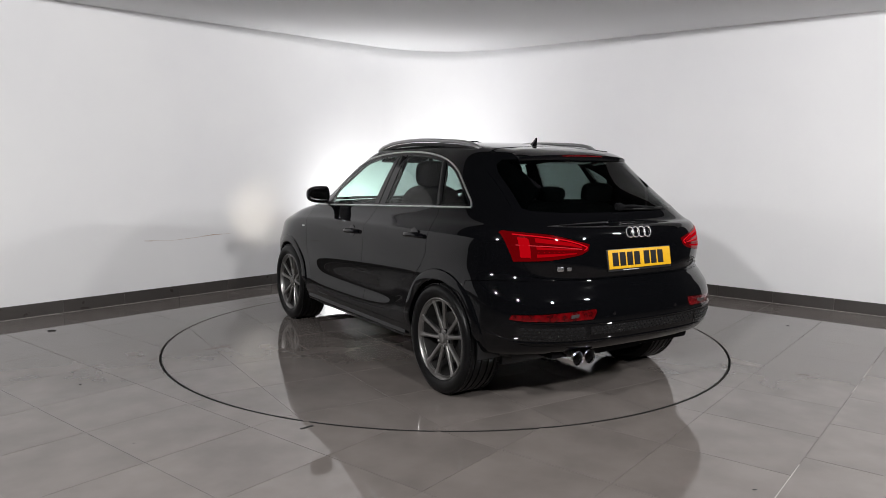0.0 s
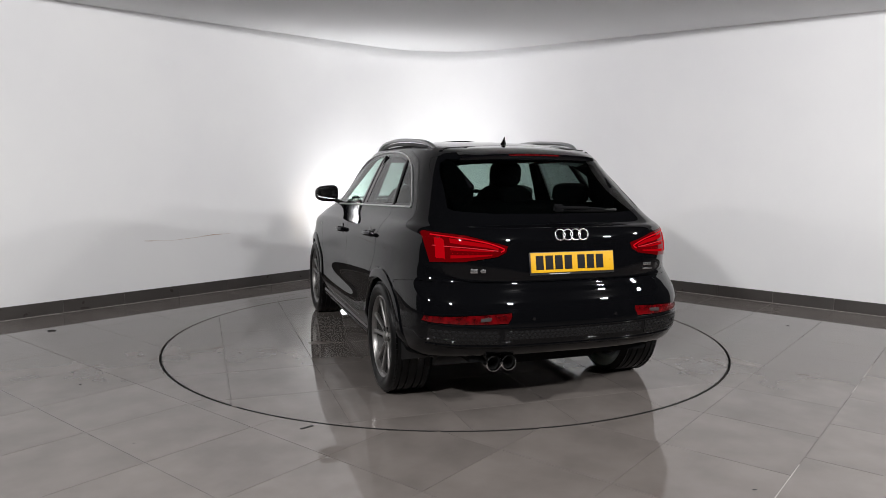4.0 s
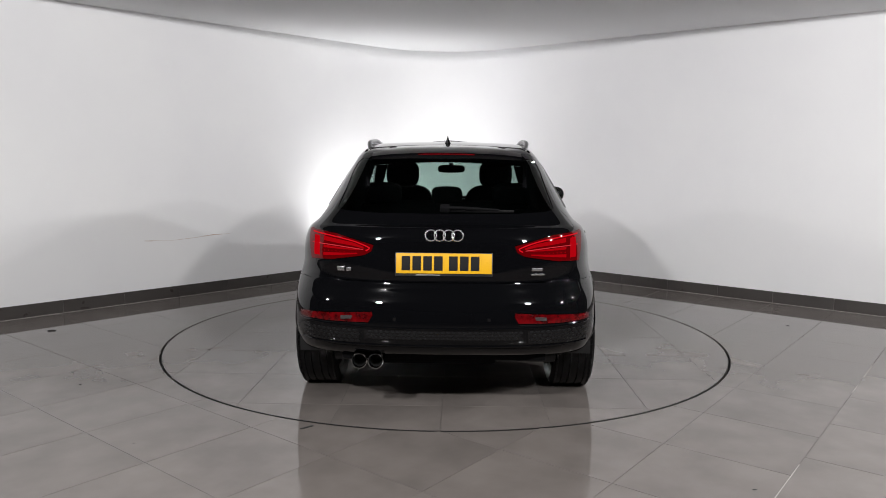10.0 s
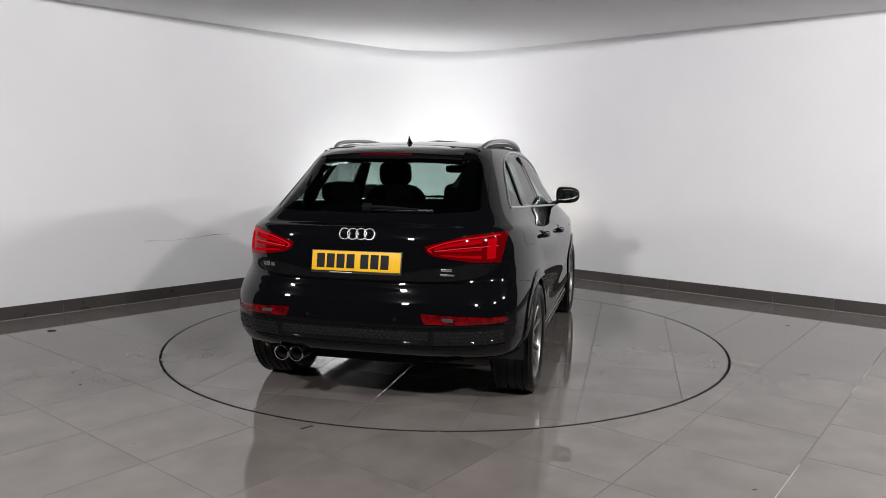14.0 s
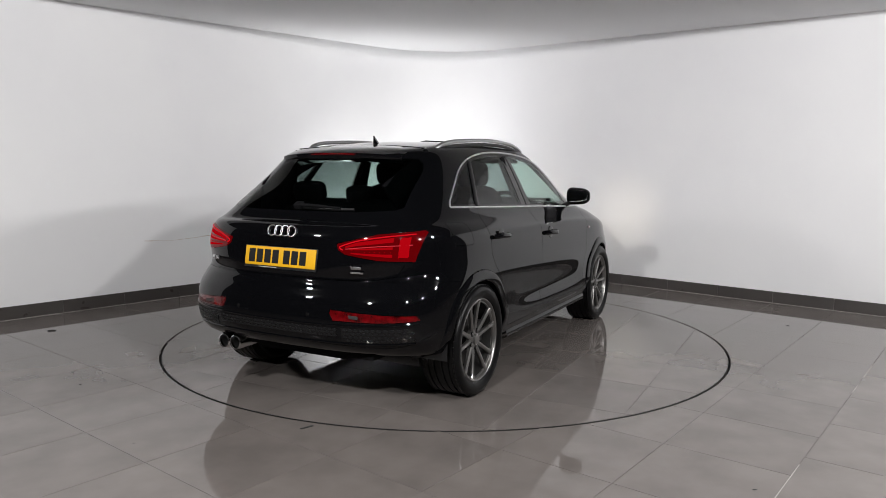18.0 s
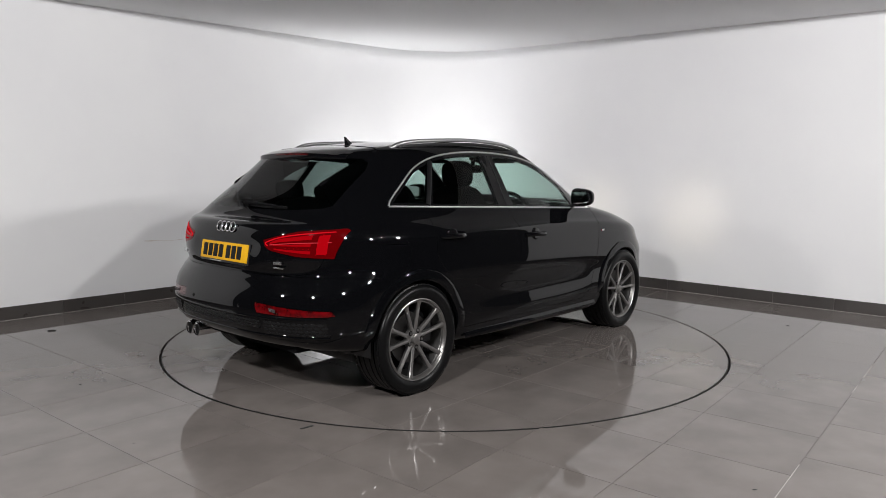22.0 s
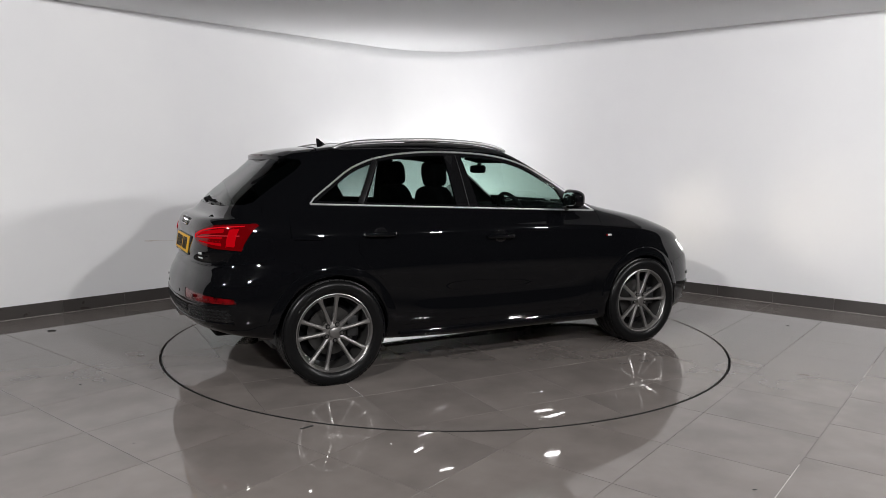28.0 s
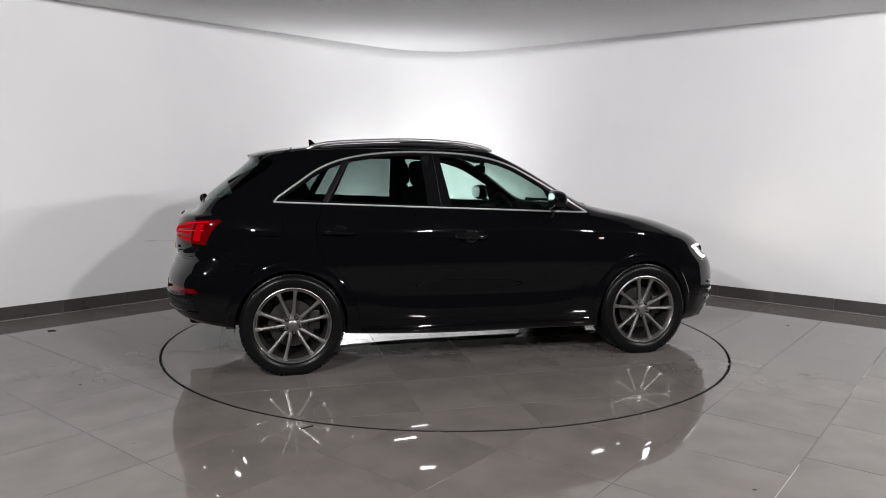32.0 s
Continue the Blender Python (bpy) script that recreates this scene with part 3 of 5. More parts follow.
def rear_x(y, z):
    """The shell's x on the tail at |y| and z."""
    zs, xs = [], []
    for h in HALVES[:16 * PER_LEVEL + 1]:
        m = h[:, 0] < 0.5
        X, Y, Z = h[m, 0][::-1], h[m, 1][::-1], h[m, 2][::-1]
        if abs(y) < Y[-1]:
            zs.append(np.interp(abs(y), Y, Z))
            xs.append(np.interp(abs(y), Y, X))
    return float(np.interp(z, zs, xs))


def nose_x(y, z):
    """The shell's x on the nose at |y| and z."""
    zs, xs = [], []
    for h in HALVES[:9 * PER_LEVEL + 1]:
        m = h[:, 0] > 2.3
        X, Y, Z = h[m, 0], h[m, 1], h[m, 2]
        if abs(y) < Y[-1]:
            zs.append(np.interp(abs(y), Y, Z))
            xs.append(np.interp(abs(y), Y, X))
    return float(np.interp(z, zs, xs))


def body_grid():
    """The whole shell: vertices and quads."""
    rows = [np.concatenate([h, (h[1:-1] * np.array([1, -1, 1]))[::-1]]) for h in HALVES]
    V = np.concatenate(rows)
    # the sunken field for the number plate, between the tail lamps
    ramp_of = lambda q, a, b: np.clip((q - a) / (b - a), 0, 1)
    y, z = np.abs(V[:, 1]), V[:, 2]
    sink = (1 - ramp_of(y, 0.270, 0.420)) * ramp_of(z, 0.778, 0.830) * (1 - ramp_of(z, 0.940, 0.972)) * (V[:, 0] < -0.5)
    sink = sink * sink * (3 - 2 * sink)
    V[:, 0] += (0.004 + 0.010 * ramp_of(z, 0.81, 0.93)) * sink
    # the tailgate's foot turns in over the top of the bumper
    seam = np.where(z > 0.772, 1 - (z - 0.772) / 0.075, 1 - (0.772 - z) / 0.030).clip(0, 1)
    V[:, 0] += 0.017 * seam * seam * (3 - 2 * seam) * (V[:, 0] < -0.5) * (1 - ramp_of(y, 0.62, 0.80))
    n = rows[0].shape[0]
    i, j = np.meshgrid(np.arange(len(rows) - 1), np.arange(n), indexing="ij")
    k = (j + 1) % n
    F = np.stack([i * n + j, i * n + k, (i + 1) * n + k, (i + 1) * n + j], -1).reshape(-1, 4)
    return V, F


def vertex_normals(V, F):
    fn = np.cross(V[F[:, 2]] - V[F[:, 0]], V[F[:, 3]] - V[F[:, 1]])
    vn = np.zeros_like(V)
    for k in range(4):
        np.add.at(vn, F[:, k], fn)
    return vn / np.maximum(np.linalg.norm(vn, axis=1, keepdims=True), 1e-12)


def eased_normals(VN, around, rounds=3):
    """Shading normals averaged with their neighbours round the shell and up it."""
    G = VN.reshape(-1, around, 3)
    for _ in range(rounds):
        G = (G * 2 + np.roll(G, 1, 1) + np.roll(G, -1, 1)) / 4
        up = np.concatenate([G[1:], G[-1:]])
        low = np.concatenate([G[:1], G[:-1]])
        G = (G * 2 + up + low) / 4
    G = G.reshape(-1, 3)
    return G / np.maximum(np.linalg.norm(G, axis=1, keepdims=True), 1e-9)


def inside_poly(P, poly):
    x, y = P[:, 0], P[:, 1]
    res = np.zeros(len(P), bool)
    n = len(poly)
    for i in range(n):
        (x0, y0), (x1, y1) = poly[i], poly[(i + 1) % n]
        cond = (y0 > y) != (y1 > y)
        xs = (x1 - x0) * (y - y0) / ((y1 - y0) if y1 != y0 else 1e-9) + x0
        res ^= cond & (x < xs)
    return res


def to_outline(P, poly):
    """The nearest points of a closed outline."""
    best, out = np.full(len(P), 1e9), P.copy()
    n = len(poly)
    for i in range(n):
        a, b = np.array(poly[i]), np.array(poly[(i + 1) % n])
        ab = b - a
        t = np.clip(((P - a) @ ab) / max(ab @ ab, 1e-12), 0, 1)
        q = a + t[:, None] * ab
        d = np.linalg.norm(P - q, axis=1)
        m = d < best
        best[m], out[m] = d[m], q[m]
    return out


def circle(cx, cz, r, n=48):
    return [(cx + r * math.cos(2 * math.pi * i / n), cz + r * math.sin(2 * math.pi * i / n)) for i in range(n)]


def clip_poly(poly, a, b):
    """The part of an outline to the left of the way from a to b."""
    a, b = np.array(a), np.array(b)
    d = b - a
    side = lambda p: d[0] * (p[1] - a[1]) - d[1] * (p[0] - a[0])
    out = []
    for i in range(len(poly)):
        p, q = np.array(poly[i]), np.array(poly[(i + 1) % len(poly)])
        sp, sq = side(p), side(q)
        if sp >= 0:
            out.append(tuple(p))
        if sp * sq < 0:
            out.append(tuple(p + (q - p) * sp / (sp - sq)))
    return out


def inset_poly(poly, d):
    """An outline moved inwards (it runs anticlockwise)."""
    out = []
    for i in range(len(poly)):
        a, p, c = (np.array(poly[k % len(poly)]) for k in (i - 1, i, i + 1))
        u, w = (p - a) / np.linalg.norm(p - a), (c - p) / np.linalg.norm(c - p)
        n = np.array([-u[1] - w[1], u[0] + w[0]])
        n /= np.linalg.norm(n)
        out.append(tuple(p + n * d / max(0.45, n @ np.array([-u[1], u[0]]))))
    return out


# Outlines cut out of the shell: side ones in (x, z), end ones in (|y|, z), top ones in (x, |y|).
DLO_TOP = [tuple(p) for p in smooth_line([(2.15, 1.075), (1.98, 1.195), (1.76, 1.325), (1.57, 1.42), (1.34, 1.478), (1.03, 1.500), (0.70, 1.494), (0.42, 1.455), (0.22, 1.385), (0.06, 1.280), (-0.075, 1.185)], 5)]
DLO = DLO_TOP + [(-0.098, 1.158)]
INNER = inset_poly(DLO, 0.020)
FRONT_WINDOW = clip_poly(clip_poly(INNER, (1.065, 1.474), (1.126, 1.11)), (1.93, 1.05), (1.79, 1.40))
REAR_WINDOW = clip_poly(clip_poly(INNER, (0.949, 1.123), (0.928, 1.48)), (0.43, 1.46), (0.268, 1.145))
QUARTER = clip_poly(INNER, (0.208, 1.145), (0.366, 1.435))
TAILGATE = [(0.0, 0.772), (0.58, 0.775), (0.69, 0.795), (0.725, 0.86), (0.735, 1.07), (0.715, 1.105), (0.66, 1.16), (0.63, 1.26), (0.598, 1.40), (0.572, 1.452), (0.50, 1.478), (0.0, 1.49)]
FRONT_DOOR = [(1.055, 0.345), (1.95, 0.345), (2.05, 0.42), (2.12, 0.60), (2.165, 0.85), (2.175, 1.06), (2.15, 1.075)] + [p for p in DLO_TOP[1:] if p[0] > 1.02] + [(1.02, 1.50), (1.04, 1.10), (1.06, 0.70)]
REAR_DOOR = [(1.055, 0.345), (1.06, 0.70), (1.04, 1.10), (1.02, 1.50)] + [p for p in DLO_TOP if 0.36 < p[0] < 1.02] + [(0.38, 1.44), (0.22, 1.14), (0.165, 1.0), (0.168, 0.86), (0.22, 0.77), (0.33, 0.665), (0.41, 0.54), (0.44, 0.42), (0.45, 0.345)]
SIDE = lambda x, y, z: np.abs(y) > 0.45
CUTS = [
    # name, view, outline, where it holds
    ("hole", "side", circle(0.0, AXLE_Z, 0.375), lambda x, y, z: np.abs(y) > 0.5),
    ("hole", "side", circle(WHEELBASE, AXLE_Z, 0.375), lambda x, y, z: np.abs(y) > 0.5),
    ("front_window", "side", FRONT_WINDOW, SIDE),
    ("rear_window", "side", REAR_WINDOW, SIDE),
    ("quarter_window", "side", QUARTER, SIDE),
    ("window_surround", "side", DLO, SIDE),
    ("rear_screen", "end", [(0.0, 1.135), (0.40, 1.138), (0.60, 1.150), (0.625, 1.165), (0.60, 1.26), (0.578, 1.37), (0.556, 1.422), (0.525, 1.446), (0.0, 1.458)], lambda x, y, z: x < 0.0),
    ("windscreen", "end", [(0.0, 1.075), (0.35, 1.08), (0.70, 1.105), (0.60, 1.32), (0.535, 1.47), (0.47, 1.507), (0.0, 1.517)], lambda x, y, z: x > 1.2),
    ("tail_lamp", "end", [(0.383, 0.972), (0.395, 0.938), (0.44, 0.914), (0.62, 0.884), (0.762, 0.874), (0.777, 0.948), (0.786, 1.032), (0.774, 1.043), (0.60, 1.028)], lambda x, y, z: x < -0.4),
    ("bumper_lamp", "end", [(0.382, 0.598), (0.405, 0.560), (0.62, 0.556), (0.80, 0.557), (0.826, 0.562), (0.815, 0.590), (0.60, 0.606), (0.385, 0.618)], lambda x, y, z: x < -0.4),
    ("head_lamp", "side", [(3.43, 0.70), (3.18, 0.685), (3.10, 0.765), (3.06, 0.802), (3.20, 0.825), (3.36, 0.80)], lambda x, y, z: np.abs(y) > 0.33),
    ("fuel_flap", "side", [(-0.262, 0.955), (-0.262, 1.068), (-0.247, 1.078), (-0.07, 1.062), (-0.055, 1.05), (-0.06, 0.945), (-0.075, 0.935), (-0.245, 0.94)], lambda x, y, z: y < -0.5),
    ("tailgate", "end", TAILGATE, lambda x, y, z: x < 0.05),
    ("rear_bumper", "side", [(-1.2, 0.0), (-0.20, 0.0), (-0.262, 0.738), (-0.47, 0.766), (-1.2, 0.777)], lambda x, y, z: x < 0),
    ("front_door", "side", FRONT_DOOR, SIDE),
    ("rear_door", "side", REAR_DOOR, SIDE),
    ("bonnet", "top", [(2.47, -0.2), (2.45, 0.2), (2.38, 0.45), (2.27, 0.66), (2.60, 0.715), (3.00, 0.70), (3.20, 0.64), (3.34, 0.40), (3.42, 0.2), (3.43, -0.2)], lambda x, y, z: (z > 0.80) & (x > 2.2)),
    ("front_bumper", "side", [(2.98, 0.0), (3.8, 0.0), (3.8, 0.700), (3.2, 0.690), (2.98, 0.640)], lambda x, y, z: x > 2),
]
VIEWS = {"side": (0, 2, 1), "end": (1, 2, 0), "top": (0, 1, 2)}


def split_shell():
    """Labels the shell's quads by the outlines and draws the borders onto them, along the surface."""
    V, F = body_grid()
    C = V[F].mean(1)
    VN = eased_normals(vertex_normals(V, F), 2 * N_AROUND - 2)
    label = np.full(len(F), -1)

    def flat_of(Q, view):
        a, b, _ = VIEWS[view]
        P = Q[:, [a, b]].copy()
        if view == "end":
            P[:, 0] = np.abs(P[:, 0])
        if view == "top":
            P[:, 1] = np.abs(P[:, 1])
        return P

    for k, (name, view, poly, test) in reversed(list(enumerate(CUTS))):
        label[inside_poly(flat_of(C, view), poly) & test(C[:, 0], C[:, 1], C[:, 2])] = k
    lo, hi = np.full(len(V), 99), np.full(len(V), -99)
    lab = np.where(label < 0, 50, label)
    for k in range(4):
        np.minimum.at(lo, F[:, k], lab)
        np.maximum.at(hi, F[:, k], lab)
    for k, (name, view, poly, test) in enumerate(CUTS):
        a, b, c = VIEWS[view]
        idx = np.where((lo == k) & (hi != k))[0]
        if view != "side":
            idx = idx[np.abs(V[idx, 1]) > 0.004]
        P = flat_of(V[idx], view)
        Q = to_outline(P, poly)
        for corner in range(len(poly)):
            before, here, after = np.array(poly[corner - 1]), np.array(poly[corner]), np.array(poly[(corner + 1) % len(poly)])
            u, w = here - before, after - here
            if u @ w < 0.8 * np.linalg.norm(u) * np.linalg.norm(w):
                for half in (1, -1):
                    m = np.where(np.sign(V[idx, 1]) == half)[0]
                    if len(m):
                        near = m[np.argmin(np.linalg.norm(P[m] - here, axis=1))]
                        if np.linalg.norm(P[near] - here) < 0.03:
                            Q[near] = here
        sg = np.where(V[idx, 1] < 0, -1.0, 1.0)
        d = np.zeros((len(idx), 3))
        d[:, a] = (Q[:, 0] - P[:, 0]) * (sg if view == "end" else 1.0)
        d[:, b] = (Q[:, 1] - P[:, 1]) * (sg if view == "top" else 1.0)
        n = VN[idx]
        nc = np.where(np.abs(n[:, c]) < 0.15, np.sign(n[:, c] + 1e-9) * 0.15, n[:, c])
        d[:, c] = np.clip(-(n[:, a] * d[:, a] + n[:, b] * d[:, b]) / nc, -0.03, 0.03)
        far = np.linalg.norm(d, axis=1) > 0.05
        d[far] = 0
        V[idx] += d
    return V, F, label, VN


def piece(V, F, pick, name, offset=0.0, VN=None, thick=0.0, shrink=0.0, own_shading=True):
    """The picked quads as a mesh of their own, its edges drawn in by shrink and turned in by thick."""
    f = F[pick]
    used = np.unique(f)
    remap = np.full(len(V), -1)
    remap[used] = np.arange(len(used))
    N = VN[used]
    P = V[used] + N * offset
    q = remap[f]
    e = np.concatenate([q[:, [0, 1]], q[:, [1, 2]], q[:, [2, 3]], q[:, [3, 0]]])
    _, inv, cnt = np.unique(np.sort(e, 1), axis=0, return_inverse=True, return_counts=True)
    rim = e[cnt[inv.reshape(-1)] == 1]
    if shrink and len(rim):
        edge = np.unique(rim)
        tot, num = np.zeros_like(P), np.zeros(len(P))
        mid = P[q].mean(1)
        for k in range(4):
            np.add.at(tot, q[:, k], mid)
            np.add.at(num, q[:, k], 1)
        d = tot[edge] / num[edge][:, None] - P[edge]
        P[edge] += d / np.maximum(np.linalg.norm(d, axis=1, keepdims=True), 1e-9) * shrink
    if thick and len(rim):
        base = len(P)
        P = np.concatenate([P, P - N * thick])
        N = np.concatenate([N, N])
        q = np.concatenate([q, np.stack([rim[:, 1], rim[:, 0], rim[:, 0] + base, rim[:, 1] + base], 1)])
        keep = np.unique(q)
        rm = np.full(len(P), -1)
        rm[keep] = np.arange(len(keep))
        P, q, N = P[keep], rm[q], N[keep]
    # the panels keep the shading of the one smooth shell they are cut from
    me = mesh_from(name, P, q, True)
    if own_shading:
        me.normals_split_custom_set_from_vertices([tuple(v) for v in N])
    return me


SHELL_V, SHELL_F, SHELL_LABEL, SHELL_N = split_shell()


def build_shell():
    """Body, panels, glass and lamp lenses, all of one surface."""
    C = SHELL_V[SHELL_F].mean(1)
    made = {}
    part("body", piece(SHELL_V, SHELL_F, SHELL_LABEL == -1, "body", 0.0, SHELL_N, 0.018, 0.0018), PAINT, CAR)
    look_of = {"rear_screen": (GLASS_REAR, -0.003, 0.0, "dark tinted rear screen"), "windscreen": (GLASS_FRONT, -0.003, 0.0, "green-tinted windscreen"),
               "front_window": (GLASS_FRONT, -0.004, 0.0, "green-tinted window"), "rear_window": (GLASS_REAR, -0.004, 0.0, "dark privacy glass"),
               "quarter_window": (GLASS_REAR, -0.004, 0.0, "dark privacy glass"), "window_surround": (GLOSS_BLACK, -0.002, 0.012, "gloss black pillar trim"),
               "tail_lamp": (RED_LENS, 0.002, 0.02, "lit red tail lamp with light-guide bars"), "bumper_lamp": (RED_DARK, -0.002, 0.012, "dark red fog lamp and reflector"),
               "head_lamp": (CLEAR_LENS, 0.0, 0.0, "lit headlamp with white daytime strip")}
    for k, (name, view, poly, test) in enumerate(CUTS):
        if name == "hole":
            continue
        mat, off, thick, words = look_of.get(name, (PAINT, 0.0, 0.014, ""))
        whole = name in ("rear_screen", "windscreen", "tailgate", "rear_bumper", "front_bumper", "bonnet")
        for half in (1, -1):
            pick = SHELL_LABEL == k
            if whole and half == -1:
                continue
            if not whole:
                pick = pick & (np.sign(C[:, 1]) == half)
            if pick.any():
                made[name, half] = part(name, piece(SHELL_V, SHELL_F, pick, name, off, SHELL_N, thick, 0.0018 if thick else 0.0), mat, CAR, words)
    solid = [k for k, c in enumerate(CUTS) if c[0] not in ("hole", "front_window", "rear_window", "quarter_window", "rear_screen", "windscreen", "head_lamp")] + [-1]
    part("inner_panels", piece(SHELL_V, SHELL_F, np.isin(SHELL_LABEL, solid), "inner_panels", -0.02, SHELL_N), CABIN, CAR, "matt black inner panels")
    lamp = [k for k, c in enumerate(CUTS) if c[0] == "head_lamp"][0]
    for half in (1, -1):
        pick = (SHELL_LABEL == lamp) & (np.sign(C[:, 1]) == half)
        part("lamp_bowl", piece(SHELL_V, SHELL_F, pick, "lamp_bowl", -0.18, SHELL_N, -0.18), LAMP_BOWL, made["head_lamp", half], "dark headlamp bowl")
    return made


CLEAR_LENS = pane("clear_lamp_lens", (0.92, 0.93, 0.93), 0.05)
LAMP_BOWL = material("dark_lamp_bowl", (0.05, 0.05, 0.052), 0.3, 0.7)
SATIN_BLACK = material("satin_black_paint", (0.004, 0.004, 0.0045), 0.35, 0.0, Specular_IOR_Level=0.25)
LAMP_GLASS = material("lamp_glass", (0.55, 0.56, 0.58), 0.08, 0.3, Coat_Weight=1.0, Coat_Roughness=0.02)
SHELL = build_shell()


def top_z(x, y):
    """The shell's height over x and y on the roof."""
    best = None
    for h in HALVES[13 * PER_LEVEL:]:
        d = (h[:, 0] - x) ** 2 + (h[:, 1] - abs(y)) ** 2
        k = int(np.argmin(d))
        if best is None or d[k] < best[0]:
            best = (d[k], h[k, 2])
    return float(best[1])


def build_arches():
    for cx in (0.0, WHEELBASE):
        for half in (1, -1):
            # moulding round the opening
            bm = bmesh.new()
            rows = []
            for i in range(49):
                a = radians(-7 + 194 * i / 48)
                row = []
                low = min(1.0, max(0.0, (math.sin(a) + 0.12) / 0.35))     # it runs out into the sill
                for r, out in ((0.369, -0.03), (0.369, 0.006), (0.376, 0.013), (0.415, 0.013), (0.432, 0.008), (0.440, -0.004)):
                    out = out * low - 0.010 * (1 - low)
                    x, z = cx + r * math.cos(a), AXLE_Z + r * math.sin(a)
                    row.append(bm.verts.new((x, half * (side_y(x, max(z, 0.24)) + out), z)))
                rows.append(row)
            for p, q in zip(rows, rows[1:]):
                for k in range(5):
                    bm.faces.new((p[k], p[k + 1], q[k + 1], q[k]))
            part("wheel_arch", bm, PAINT, CAR)
            # black liner inside
            bm = bmesh.new()
            rows = []
            for i in range(33):
                a = radians(-8 + 196 * i / 32)
                rows.append([bm.verts.new((cx + r * math.cos(a), half * y, AXLE_Z + r * math.sin(a))) for r, y in ((0.05, 0.56), (0.378, 0.56), (0.378, 0.875))])
            for p, q in zip(rows, rows[1:]):
                for k in range(2):
                    bm.faces.new((p[k], p[k + 1], q[k + 1], q[k]))
            part("arch_liner", bm, PLASTIC, CAR, "black plastic wheel-arch liner")


def tyre_mesh():
    prof = [(0.250, 0.100), (0.262, 0.113), (0.285, 0.124), (0.305, 0.1265), (0.322, 0.122), (0.333, 0.112), (0.3395, 0.098)]
    for g in (0.068, 0.026, -0.026, -0.068):
        prof += [(0.3415, g + 0.0055), (0.335, g + 0.0045), (0.335, g - 0.0045), (0.3415, g - 0.0055)]
    prof += [(0.3395, -0.098), (0.333, -0.112), (0.305, -0.1265), (0.262, -0.113), (0.250, -0.100)]
    return done(revolve(prof, 96), "tyre", True, 40)


def tread_mesh():
    """Shoulder blocks round both edges of the tread."""
    bm = bmesh.new()
    for i in range(64):
        a = 360 * i / 64
        for side in (1, -1):
            add_box(bm, (0.008, 0.034, 0.0280), pose(0, 0, 0, 0, a, 0) @ Matrix.Translation((0.3352, side * 0.092, 0)) @ pose(0, 0, 0, 0, 0, side * -24))
    return done(bm, "tread")


def spoke_mesh():
    """One spoke along +x: narrow, with a ridge along its face."""
    secs = [(0.040, 0.074, 0.0165, 0.030), (0.075, 0.080, 0.0135, 0.026), (0.14, 0.087, 0.0115, 0.022), (0.205, 0.093, 0.0125, 0.022), (0.232, 0.098, 0.017, 0.024), (0.246, 0.101, 0.023, 0.022)]
    bm = bmesh.new()
    rows = []
    for x, y, w, d in secs:
        rows.append([bm.verts.new((x, y + dy, dz)) for dy, dz in ((-d, -w * 0.9), (-0.006, -w), (0, -w * 0.72), (0.0025, 0), (0, w * 0.72), (-0.006, w), (-d, w * 0.9))])
    for p, q in zip(rows, rows[1:]):
        for k in range(6):
            bm.faces.new((p[k], p[k + 1], q[k + 1], q[k]))
        bm.faces.new((p[6], p[0], q[0], q[6]))
    return done(bm, "spoke", True, 22)


